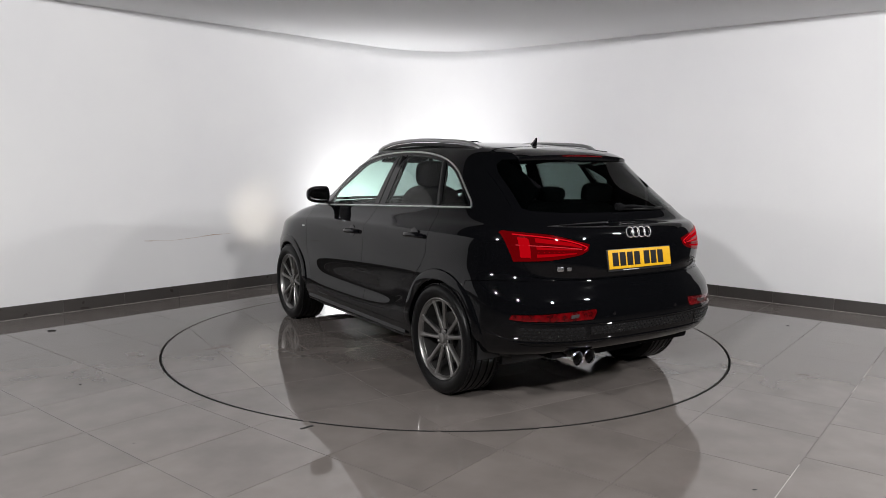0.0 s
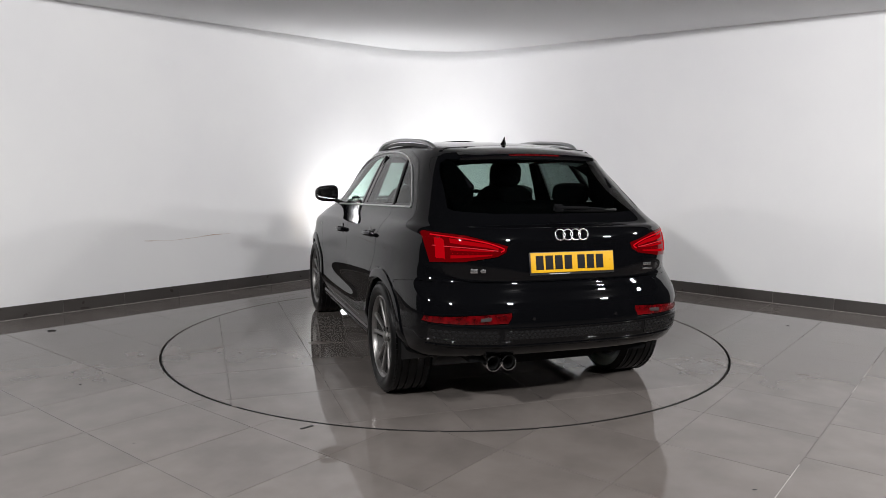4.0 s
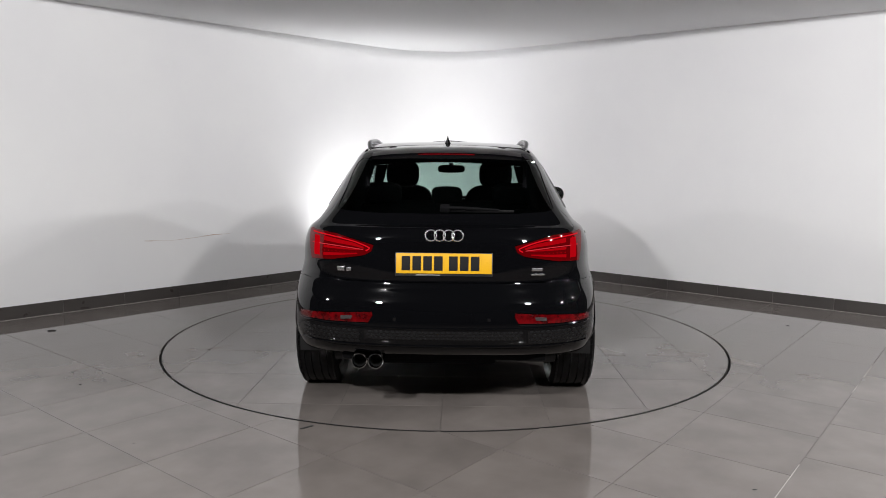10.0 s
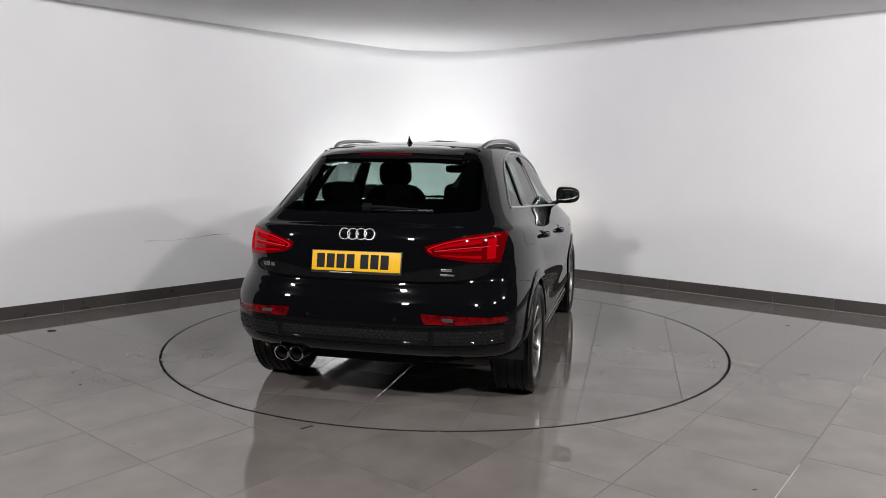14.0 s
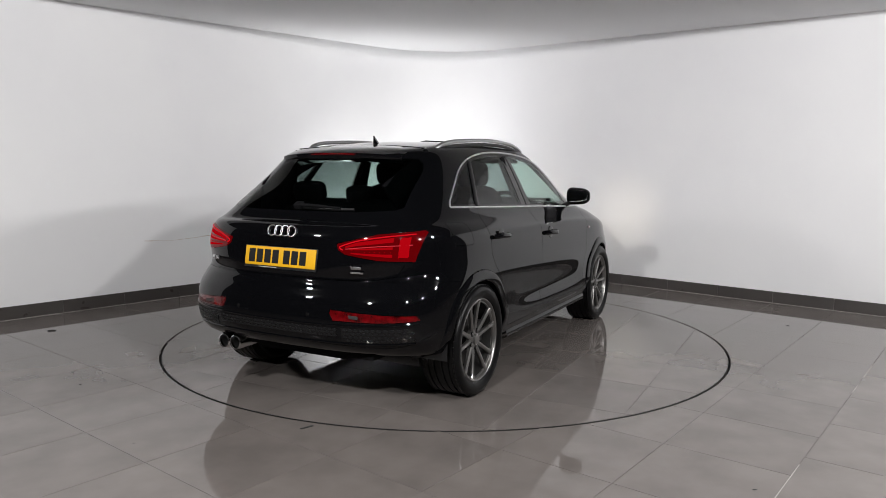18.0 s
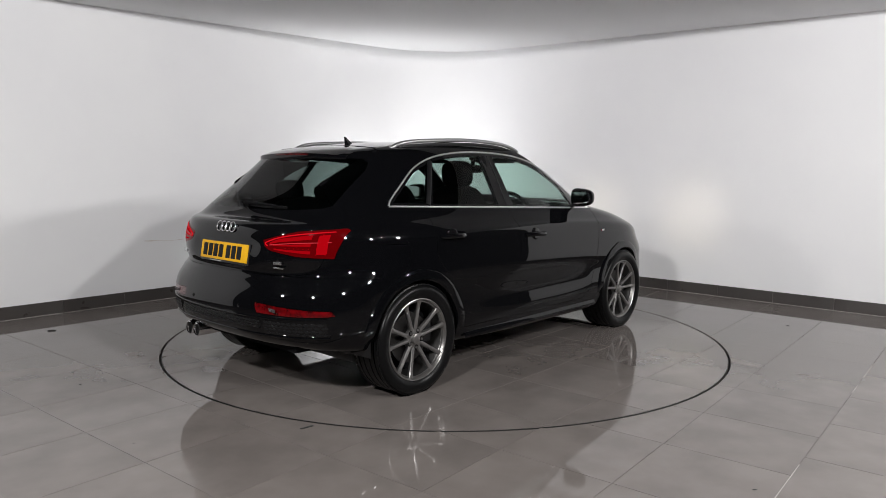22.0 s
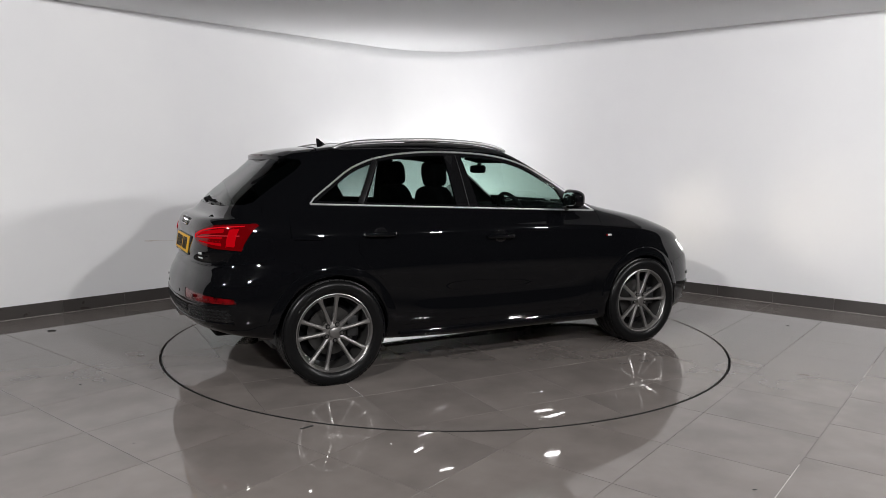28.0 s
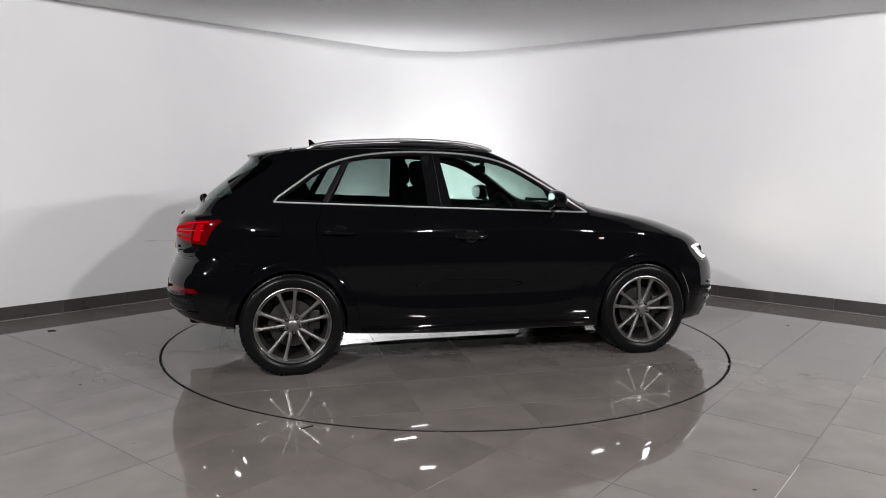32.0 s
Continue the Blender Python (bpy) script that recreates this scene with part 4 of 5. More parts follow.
def build_wheels():
    tyre, tread, spoke = tyre_mesh(), tread_mesh(), spoke_mesh()
    rim = done(revolve([(0.2555, 0.104), (0.2560, 0.110), (0.2515, 0.112), (0.2475, 0.109), (0.2435, 0.100), (0.240, 0.092), (0.234, 0.082)], 96), "rim", True, 30)
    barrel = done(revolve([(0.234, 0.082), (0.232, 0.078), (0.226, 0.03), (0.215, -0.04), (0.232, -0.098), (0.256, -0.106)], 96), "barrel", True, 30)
    inner = done(revolve([(0.2385, 0.0905), (0.2375, 0.0950), (0.2330, 0.0950), (0.2310, 0.0880)], 96), "rim_step", True, 30)
    hub = done(revolve([(0.0, 0.086), (0.034, 0.086), (0.036, 0.080), (0.052, 0.078), (0.069, 0.072), (0.073, 0.060), (0.070, 0.03)], 40), "hub", True, 30)
    cap = done(revolve([(0.0, 0.0965), (0.024, 0.0950), (0.031, 0.0915), (0.0325, 0.084)], 32), "hub_cap", True, 40)
    bolt = done(revolve([(0.0, 0.012), (0.0075, 0.012), (0.0105, 0.009), (0.0105, -0.012)], 6), "bolt")
    seat = done(revolve([(0.0108, 0.004), (0.0150, 0.005), (0.0160, 0.0)], 16), "bolt_seat")
    disc = done(revolve([(0.07, 0.012), (0.158, 0.012), (0.158, -0.012), (0.07, -0.012), (0.07, 0.012)], 48), "brake_disc", True, 30)
    bell = done(revolve([(0.0, 0.045), (0.07, 0.045), (0.076, 0.03), (0.076, 0.0)], 32), "bell", True)
    shield = done(revolve([(0.04, 0.004), (0.214, 0.004), (0.214, -0.004), (0.04, -0.004)], 48), "dust_shield", True, 30)
    caliper_bm = box((0.08, 0.065, 0.14), Matrix.Translation((-0.145, 0.0, 0.02)), 0.014)
    caliper = done(caliper_bm, "brake_caliper", True)
    for x in (0.0, WHEELBASE):
        for side in (1, -1):
            w = new("wheel")
            w.parent = CAR
            w["label"] = "grey ten-spoke alloy wheel with black tyre"
            spin = 9.0 if x == 0 else -4.0
            w.matrix_local = pose(x, side * 0.79, AXLE_Z, 0, 0, 0 if side == 1 else 180) @ pose(0, 0, 0, 0, spin, 0)
            part("tyre", tyre, RUBBER, w, "black low-profile tyre")
            tagged(part("tread", tread, RUBBER, w), kind="stuff")
            part("rim", rim, RIM, w)
            part("barrel", barrel, BARREL, w, "inside of the wheel rim, coloured dark for shade")
            part("rim_step", inner, RIM, w)
            for k in range(10):
                part("spoke", spoke, RIM, w, at=pose(0, 0, 0, 0, 36 * k + (4.0 if k % 2 else -4.0), 0))
            part("hub", hub, RIM, w)
            part("hub_cap", cap, RIM, w, "grey centre cap")
            for k in range(5):
                a = radians(72 * k + 54)
                at = Matrix.Translation((0.054 * math.cos(a), 0.076, 0.054 * math.sin(a)))
                part("bolt", bolt, STEEL, w, at=at)
                part("bolt_seat", seat, GLOSS_BLACK, w, at=at)
            part("brake_disc", disc, DISC, w, at=pose(0, 0.01, 0))
            part("dust_shield", shield, CABIN, w, at=pose(0, -0.03, 0))
            part("brake_bell", bell, DISC, w, at=pose(0, 0.01, 0))
            part("brake_caliper", caliper, PLASTIC, w, at=pose(0, 0.01, 0, 0, -spin, 0))


def on_side(pts, half, out=0.0):
    return [(x, half * (side_y(x, z) + out), z) for x, z in pts]


def on_tail(pts, half, out=0.0):
    return [(rear_x(y, z) - out, half * y, z) for y, z in pts]


def tail_patch(half, ys, lows, highs, out):
    """A thin plate on the tail between two lines, with turned-in edges."""
    bm = bmesh.new()
    grid = []
    n, m = max(4, int((ys[-1] - ys[0]) / 0.015)), 6
    for i in range(n + 1):
        y = ys[0] + (ys[-1] - ys[0]) * i / n
        lo, hi = float(np.interp(y, ys, lows)), float(np.interp(y, ys, highs))
        row = []
        for j in range(m + 1):
            z = lo + (hi - lo) * j / m
            drop = 0.006 if i in (0, n) or j in (0, m) else 0.0
            slope = (rear_x(y + 0.004, z) - rear_x(y - 0.004, z)) / 0.008
            n_len = math.hypot(1.0, slope)
            row.append(bm.verts.new((rear_x(y, z) - (out - drop) / n_len, half * (y + (out - drop) * slope / n_len), z)))
        grid.append(row)
    for i in range(n):
        for j in range(m):
            bm.faces.new((grid[i][j], grid[i + 1][j], grid[i + 1][j + 1], grid[i][j + 1]))
    return bm


def dense(pts, step=0.02, closed=False):
    out = []
    P = list(pts) + ([pts[0]] if closed else [])
    for a, b in zip(P, P[1:]):
        a, b = np.array(a), np.array(b)
        n = max(1, int(np.linalg.norm(b - a) / step))
        out += [tuple(a + (b - a) * i / n) for i in range(n)]
    if not closed:
        out.append(tuple(P[-1]))
    return out


def strip(line, width, height, normals):
    """A moulding of flat section along a closed or open line; normals point out of the body."""
    bm = bmesh.new()
    rows = []
    n = len(line)
    for i in range(n):
        p, nn = Vector(line[i]), Vector(normals[i]).normalized()
        t = (Vector(line[min(i + 1, n - 1)]) - Vector(line[max(i - 1, 0)])).normalized()
        s = t.cross(nn).normalized()
        rows.append([bm.verts.new(p + s * a * width + nn * b * height) for a, b in ((-0.5, -0.6), (-0.5, 0.45), (-0.28, 1.0), (0.28, 1.0), (0.5, 0.45), (0.5, -0.6))])
    for p, q in zip(rows, rows[1:]):
        for k in range(5):
            bm.faces.new((p[k], p[k + 1], q[k + 1], q[k]))
    return bm


def side_normal(x, z, half):
    e = 0.01
    dyz = (side_y(x, z + e) - side_y(x, z - e)) / (2 * e)
    dyx = (side_y(x + e, z) - side_y(x - e, z)) / (2 * e)
    return (-dyx, half * 1.0, -dyz)


def build_side_trim():
    grown = inset_poly(DLO, -0.004)
    top = dense(grown[:-1] + [grown[-1]], 0.03)
    low = dense([grown[-1], grown[0]], 0.03)
    for half in (1, -1):
        for name, pts, w in (("window_strip", top, 0.011), ("sill_strip", low, 0.012)):
            part(name, strip(on_side(pts, half, 0.001), w, 0.006, [side_normal(x, z, half) for x, z in pts]), STRIP, CAR, "bright chrome window moulding")
        # the thin uprights between the panes
        for a, b in (((1.02, 1.482), (1.045, 1.125)),):
            pts = dense([a, b], 0.03)
            part("pillar_joint", strip(on_side(pts, half, 0.0), 0.004, 0.002, [side_normal(x, z, half) for x, z in pts]), PLASTIC, CAR)
        pts = dense([(0.392, 1.438), (0.232, 1.155)], 0.03)
        part("window_divider", strip(on_side(pts, half, 0.0), 0.036, 0.005, [side_normal(x, z, half) for x, z in pts]), SATIN_BLACK, CAR, "matt black window divider")
        # door handles
        for hx, hz in ((0.315, 0.962), (1.235, 0.917)):
            y = side_y(hx, hz)
            bm = bmesh.new()
            pts = [(hx - 0.108, y + 0.004, hz - 0.001), (hx - 0.095, y + 0.022, hz), (hx - 0.05, y + 0.034, hz + 0.001), (hx, y + 0.037, hz), (hx + 0.05, y + 0.035, hz - 0.002), (hx + 0.092, y + 0.024, hz - 0.004), (hx + 0.106, y + 0.004, hz - 0.005)]
            bar = tube([(p[0], half * p[1], p[2]) for p in smooth_line(pts, 4)], 0.0125, 10, 1.25)
            part("door_handle", bar, PAINT, CAR)
            dish = bmesh.new()
            bmesh.ops.create_uvsphere(dish, u_segments=20, v_segments=10, radius=1.0)
            bmesh.ops.transform(dish, matrix=Matrix.Translation((hx, half * (y + 0.001), hz)) @ Matrix.Diagonal((0.050, 0.003, 0.046, 1)), verts=dish.verts)
            part("handle_recess", dish, GLOSS_BLACK, CAR, "dark handle recess")
        # wing badge as plain bars
        for k in range(2):
            bx, bz = 2.207 + 0.024 * k, 0.887
            part("wing_badge", box((0.012 + 0.028 * k, 0.003, 0.014), Matrix.Translation((bx, half * (side_y(bx, bz) + 0.002), bz)), 0.001), RED_LENS if k == 0 and half < 0 else WHITE, CAR, "small pale badge")
        # sill moulding
        pts = dense([(0.46, 0.285), (2.15, 0.285)], 0.05)
        part("side_skirt", strip(on_side(pts, half, 0.0), 0.052, 0.012, [(0, half, 0.3)] * len(pts)), PAINT, CAR, "black painted side skirt")
        # mirror
        m = new("door_mirror")
        m.parent = CAR
        bm = bmesh.new()
        bmesh.ops.create_uvsphere(bm, u_segments=28, v_segments=18, radius=1.0)
        for v in bm.verts:
            x, y, z = v.co
            # blunt behind, rounded in front
            v.co = (x * (0.045 if x < 0 else 0.075), math.copysign(abs(y) ** 0.62, y) * 0.102, math.copysign(abs(z) ** 0.62, z) * 0.070 * (1.0 - 0.18 * (y * half)))
            if v.co.x < -0.034:
                v.co.x = -0.034
        bmesh.ops.transform(bm, matrix=Matrix.Translation((1.855, half * 0.915, 1.168)) @ pose(0, 0, 0, 0, 0, half * 8), verts=bm.verts)
        part("mirror_housing", bm, PAINT, m)
        bm = bmesh.new()
        bmesh.ops.create_uvsphere(bm, u_segments=24, v_segments=8, radius=1.0)
        for v in bm.verts:
            v.co = (v.co.x, math.copysign(abs(v.co.y) ** 0.62, v.co.y), math.copysign(abs(v.co.z) ** 0.62, v.co.z))
        bmesh.ops.transform(bm, matrix=Matrix.Translation((1.8205, half * 0.92, 1.168)) @ pose(0, 0, 0, 0, 0, half * 8) @ Matrix.Diagonal((0.002, 0.094, 0.052, 1)), verts=bm.verts)
        part("mirror_glass", bm, CHROME, m, "mirror glass")
        part("mirror_stalk", tube([(1.885, half * 0.780, 1.085), (1.880, half * 0.84, 1.112), (1.875, half * 0.90, 1.13)], [0.03, 0.024, 0.026], 12, 0.7), PLASTIC, m)
        part("turn_repeater", box((0.012, 0.10, 0.008), Matrix.Translation((1.926, half * 0.93, 1.165)) @ pose(0, 0, 0, 0, 0, half * 14), 0.002), LAMP_GLASS, m)
        # roof rail
        line = smooth_line([(0.13, 0.505, 1.512), (0.22, 0.522, 1.548), (0.40, 0.532, 1.570), (0.85, 0.545, 1.589), (1.20, 0.548, 1.577), (1.38, 0.545, 1.552), (1.49, 0.54, 1.518)], 6)
        part("roof_rail", tube([(p[0], half * p[1], p[2]) for p in line], [0.010] + [0.0155] * (len(line) - 2) + [0.010], 12, 0.85), SATIN, CAR, "brushed aluminium roof rail")
        foot = smooth_line([(0.16, 0.507, 1.505), (0.40, 0.53, 1.540), (0.85, 0.542, 1.560), (1.20, 0.545, 1.550), (1.46, 0.54, 1.510)], 6)
        part("rail_base", tube([(p[0], half * p[1], p[2]) for p in foot], 0.012, 8, 1.0), PLASTIC, CAR)


SPOILER_TIP = -0.276


def build_rear():
    # roof spoiler
    bm = bmesh.new()
    rows = []
    for i in range(31):
        y = -0.457 + 0.914 * i / 30
        e = abs(y) / 0.457
        tip = SPOILER_TIP + 0.048 * e * e + 0.030 * e ** 8
        zt = 1.485 - 0.018 * e * e - 0.004 * e ** 10
        zf = 1.583 - 0.096 * 0.73 ** 2 - 0.072 * y * y + 0.002 - 0.010 * e ** 8
        prof = [(0.02, zf - 0.004), (0.0, zf + 0.001), (tip * 0.33, zf - 0.012), (tip * 0.68, (zf + zt) / 2 - 0.003), (tip + 0.02, zt + 0.003), (tip, zt - 0.005),
                (tip + 0.001, zt - 0.032), (tip + 0.014, zt - 0.050), (tip + 0.09, zt - 0.060), (tip + 0.19, zt - 0.062)]
        rows.append([bm.verts.new((x, y * (0.90 if k < 2 else 0.95 if k == 2 else 1.0), z)) for k, (x, z) in enumerate(prof)])
    for p, q in zip(rows, rows[1:]):
        for k in range(9):
            bm.faces.new((p[k], p[k + 1], q[k + 1], q[k]))
    bm.faces.new(rows[0])
    bm.faces.new(rows[-1][::-1])
    part("roof_spoiler", bm, PAINT, CAR, "gloss black roof spoiler")
    pts = [(SPOILER_TIP - 0.0005 + 0.048 * (y / 0.457) ** 2, y, 1.472 - 0.018 * (y / 0.457) ** 2) for y in np.linspace(-0.17, 0.17, 9)]
    part("high_brake_lamp", tube(pts, 0.005, 8), RED_DARK, CAR, "dark red high brake lamp")
    # joint between roof and spoiler
    pts = [(0.045 - 0.03 * (y / 0.5) ** 2, y, 1.583 - 0.096 * (0.705 + 0.03 * (y / 0.5) ** 2) ** 2 - 0.072 * y * y - 0.0002) for y in np.linspace(-0.50, 0.50, 41)]
    part("roof_joint", tube(pts, 0.0035, 6), GAP, CAR)
    # aerial fin
    bm = bmesh.new()
    rows = []
    for i in range(9):
        f = i / 8
        zz = 1.540 + 0.062 * f
        x0, x1 = 0.185 + 0.0 * f - 0.006 * f, 0.315 - 0.118 * f ** 0.55
        w = 0.026 * (1 - f) ** 1.6 + 0.0025
        rows.append([bm.verts.new((x, w * sy, zz)) for x, sy in ((x0, 0), (x0 + (x1 - x0) * 0.25, 1), (x0 + (x1 - x0) * 0.6, 0.8), (x1, 0), (x0 + (x1 - x0) * 0.6, -0.8), (x0 + (x1 - x0) * 0.25, -1))])
    for p, q in zip(rows, rows[1:]):
        for k in range(6):
            bm.faces.new((p[k], p[(k + 1) % 6], q[(k + 1) % 6], q[k]))
    bm.faces.new(rows[-1])
    part("aerial_fin", bm, GLOSS_BLACK, CAR, "black shark-fin aerial")
    # rear wiper
    w = new("rear_wiper")
    w.parent = CAR
    x0 = rear_x(0, 1.165)
    part("pivot", box((0.045, 0.055, 0.034), Matrix.Translation((x0 - 0.022, 0.0, 1.166)) @ pose(0, 0, 0, 0, -30, 0), 0.010), CABIN, w)
    arm = [(rear_x(y, z) - o, y, z) for y, z, o in ((0.02, 1.168, 0.035), (-0.08, 1.168, 0.032), (-0.18, 1.163, 0.024), (-0.30, 1.157, 0.018))]
    part("wiper_arm", tube(smooth_line(arm, 5), [0.016] + [0.012] * 10 + [0.009] * 5, 8, 0.8), CABIN, w)
    blade = [(rear_x(y, z) - 0.012, y, z) for y, z in ((0.03, 1.156), (-0.12, 1.152), (-0.25, 1.150), (-0.385, 1.150))]
    part("wiper_blade", tube(smooth_line(blade, 5), 0.006, 6, 1.6), RUBBER, w)
    # emblem of four linked rings
    for k in range(4):
        y = 0.0717 - 0.0478 * k
        bm = revolve([(0.0302 + 0.0036 * math.cos(q), 0.0040 * math.sin(q)) for q in np.linspace(0, 2 * math.pi, 11)], 40, "X")
        part("emblem_ring", bm, EMBLEM, CAR, "chrome ring emblem", at=pose(rear_x(y, 1.027) - 0.006 - 0.001 * (k % 2), y, 1.027, 0, 14, 0))
    # number plate
    plate = new("number_plate")
    plate.parent = CAR
    plate.matrix_local = pose(PLATE_X - 0.0115, 0, 0.878, 0, 10.0, 0)
    part("plate", box((0.004, 0.515, 0.109), Matrix.Translation((0.003, 0, 0)), 0.0012), YELLOW, plate, "yellow rear number plate")
    part("plate_holder", box((0.008, 0.527, 0.126), Matrix.Translation((0.010, 0, -0.005)), 0.003), PLASTIC, plate)
    for k in range(7):
        y = 0.205 - 0.0585 * k - (0.022 if k > 3 else 0.0)
        part("plate_bar", box((0.002, 0.046, 0.078), Matrix.Translation((0.0004, y, 0.0)), 0.0006), INK, plate)
    for y in (0.235, -0.235):
        part("plate_screw", revolve([(0.0, -0.001), (0.004, -0.001), (0.006, 0.002)], 12, "X"), YELLOW, plate, at=pose(0, y, 0.008))
    part("dealer_strip", box((0.002, 0.13, 0.004), Matrix.Translation((0.0045, 0.085, -0.0625)), 0.0005), WHITE, plate, "small white print under the plate")
    # boot badges as bars
    for y, z, wd, ht in ((0.566, 0.838, 0.040, 0.024), (0.520, 0.838, 0.028, 0.020)):
        part("boot_badge", box((0.004, wd, ht), pose(rear_x(y, z) - 0.007, y, z, 0, 0, -10), 0.002), EMBLEM, CAR, "chrome boot badge")
    for y, z, wd, ht in ((-0.505, 0.845, 0.060, 0.016), (-0.510, 0.818, 0.075, 0.010)):
        part("boot_badge", box((0.004, wd, ht), pose(rear_x(y, z) - 0.007, y, z, 0, 0, 10), 0.002), EMBLEM, CAR, "chrome boot badge")
    for half in (1, -1):
        lamp = SHELL["tail_lamp", half]
        # the glowing outer block and the three bars that taper inwards from it
        part("lamp_block", tail_patch(half, (0.690, 0.748), (0.888, 0.882), (1.020, 1.028), 0.0045), RED_BLOCK, lamp, "glowing red lamp block")
        part("lamp_bar", tail_patch(half, (0.425, 0.50, 0.686), (0.946, 0.962, 0.982), (0.958, 0.986, 1.016), 0.0035), RED_BAR, lamp)
        part("lamp_bar", tail_patch(half, (0.45, 0.686), (0.941, 0.944), (0.946, 0.964), 0.0035), RED_BAR, lamp)
        part("lamp_bar", tail_patch(half, (0.46, 0.686), (0.921, 0.898), (0.929, 0.922), 0.0035), RED_BAR, lamp)
        up = smooth_line([(0.752, 1.026), (0.62, 1.012), (0.50, 0.990), (0.415, 0.961), (0.408, 0.950), (0.425, 0.940)], 6)
        part("light_guide", tube(on_tail(up, half, 0.003), 0.0034, 8, 1.0), RED_BRIGHT, lamp, "glowing red light guide")
        mid = smooth_line([(0.75, 0.968), (0.60, 0.962), (0.44, 0.946)], 8)
        part("light_guide", tube(on_tail(mid, half, 0.003), 0.0024, 6, 1.0), RED_PINK, lamp)
        v = smooth_line([(0.700, 0.896), (0.708, 0.955), (0.716, 1.014)], 5)
        part("light_guide", tube(on_tail(v, half, 0.003), 0.0020, 8, 0.8), RED_BLOCK, lamp)
        for y0, z0, y1, z1 in ((0.560, 0.978, 0.668, 0.988), (0.548, 0.932, 0.668, 0.930)):
            for k in range(6):
                dot = bmesh.new()
                bmesh.ops.create_icosphere(dot, subdivisions=1, radius=0.0024)
                y, z = y0 + (y1 - y0) * k / 5, z0 + (z1 - z0) * k / 5
                part("small_light", dot, RED_BLOCK, lamp, at=pose(rear_x(y, z) - 0.004, half * y, z))
        # bumper lamp's clear middle
        refl = SHELL["bumper_lamp", half]
        part("clear_insert", box((0.006, 0.075, 0.020), pose(rear_x(0.52, 0.585) - 0.001, half * 0.52, 0.585, 0, 0, half * 5), 0.003), DULL_GLASS, refl, "clear lamp insert")
        # thin bright edge under the bumper lamps
        pts = smooth_line([(0.405, 0.553), (0.62, 0.549), (0.80, 0.550), (0.822, 0.555)], 8)
        part("lamp_edge", tube(on_tail(pts, half, 0.0), 0.0025, 6), GLOSS_BLACK, refl)
    # honeycomb bands in the bumper
    for y0, y1, z0, z1 in ((-0.425, 0.425, 0.472, 0.522), (0.455, 0.80, 0.446, 0.524), (-0.80, -0.455, 0.446, 0.524)):
        bm = bmesh.new()
        ny, nz = max(6, int(abs(y1 - y0) / 0.03)), 4
        grid = []
        for i in range(ny + 1):
            y = y0 + (y1 - y0) * i / ny
            grid.append([bm.verts.new((rear_x(y, z0 + (z1 - z0) * j / nz) - 0.002, y, z0 + (z1 - z0) * j / nz)) for j in range(nz + 1)])
        for i in range(ny):
            for j in range(nz):
                bm.faces.new((grid[i][j], grid[i + 1][j], grid[i + 1][j + 1], grid[i][j + 1]))
        band = part("bumper_grille", bm, GLOSS_BLACK, CAR, "black honeycomb bumper insert")
        bm = bmesh.new()
        cw, ch = 0.030, 0.0165
        rows = int((z1 - z0) / ch)
        for r in range(rows):
            z = z0 + (r + 0.5) * (z1 - z0) / rows
            n = int((y1 - y0) / cw)
            for k in range(n):
                y = y0 + cw * (k + 0.25 + 0.5 * (r % 2))
                if y + cw / 2 > y1:
                    continue
                ring = []
                for q in range(6):
                    a = math.pi / 3 * q
                    yy, zz = y + math.cos(a) * cw * 0.44, z + math.sin(a) * ch * 0.44
                    ring.append((rear_x(yy, zz), yy, zz))
                lo = [bm.verts.new((x - 0.002, b, c)) for x, b, c in ring]
                hi = [bm.verts.new((x - 0.0045, b * 0.15 + y * 0.0 + b * 0.85, c)) for x, b, c in ring]
                bm.faces.new(hi)
                for q in range(6):
                    bm.faces.new((lo[q], lo[(q + 1) % 6], hi[(q + 1) % 6], hi[q]))
        tagged(part("honeycomb", bm, HONEY, band), kind="stuff")
    # crease over the bands and the lip below them
    for z, r in ((0.534, 0.006), (0.436, 0.007)):
        pts = [(y, z + (0.014 * (abs(y) / 0.8) ** 3 if z > 0.5 else 0)) for y in np.linspace(0, 0.80, 26)]
        line = on_tail(pts[::-1], -1, 0.0) + on_tail(pts[1:], 1, 0.0)
        part("bumper_lip", tube(line, r, 8), PAINT, CAR)
    # parking sensors
    for y in (0.70, 0.262, -0.245, -0.70):
        part("parking_sensor", revolve([(0.0, -0.002), (0.009, -0.002), (0.011, 0.001)], 16, "X"), GLOSS_BLACK, CAR, at=pose(rear_x(y, 0.583 if abs(y) < 0.4 else 0.50) - 0.001, y, 0.583 if abs(y) < 0.4 else 0.50))
    # valance, silencer and tail pipes
    part("diffuser", box((0.30, 1.15, 0.07), Matrix.Translation((-0.53, 0, 0.350)), 0.025), CABIN, CAR, "black plastic rear diffuser")
    for y in (-0.42, -0.21, 0.0, 0.21):
        part("diffuser_fin", box((0.22, 0.02, 0.05), Matrix.Translation((-0.56, y, 0.318)) @ pose(0, 0, 0, 0, 12, 0), 0.006), CABIN, CAR)
    part("silencer", box((0.30, 0.72, 0.13), Matrix.Translation((-0.40, 0.05, 0.315)), 0.045), CABIN, CAR)
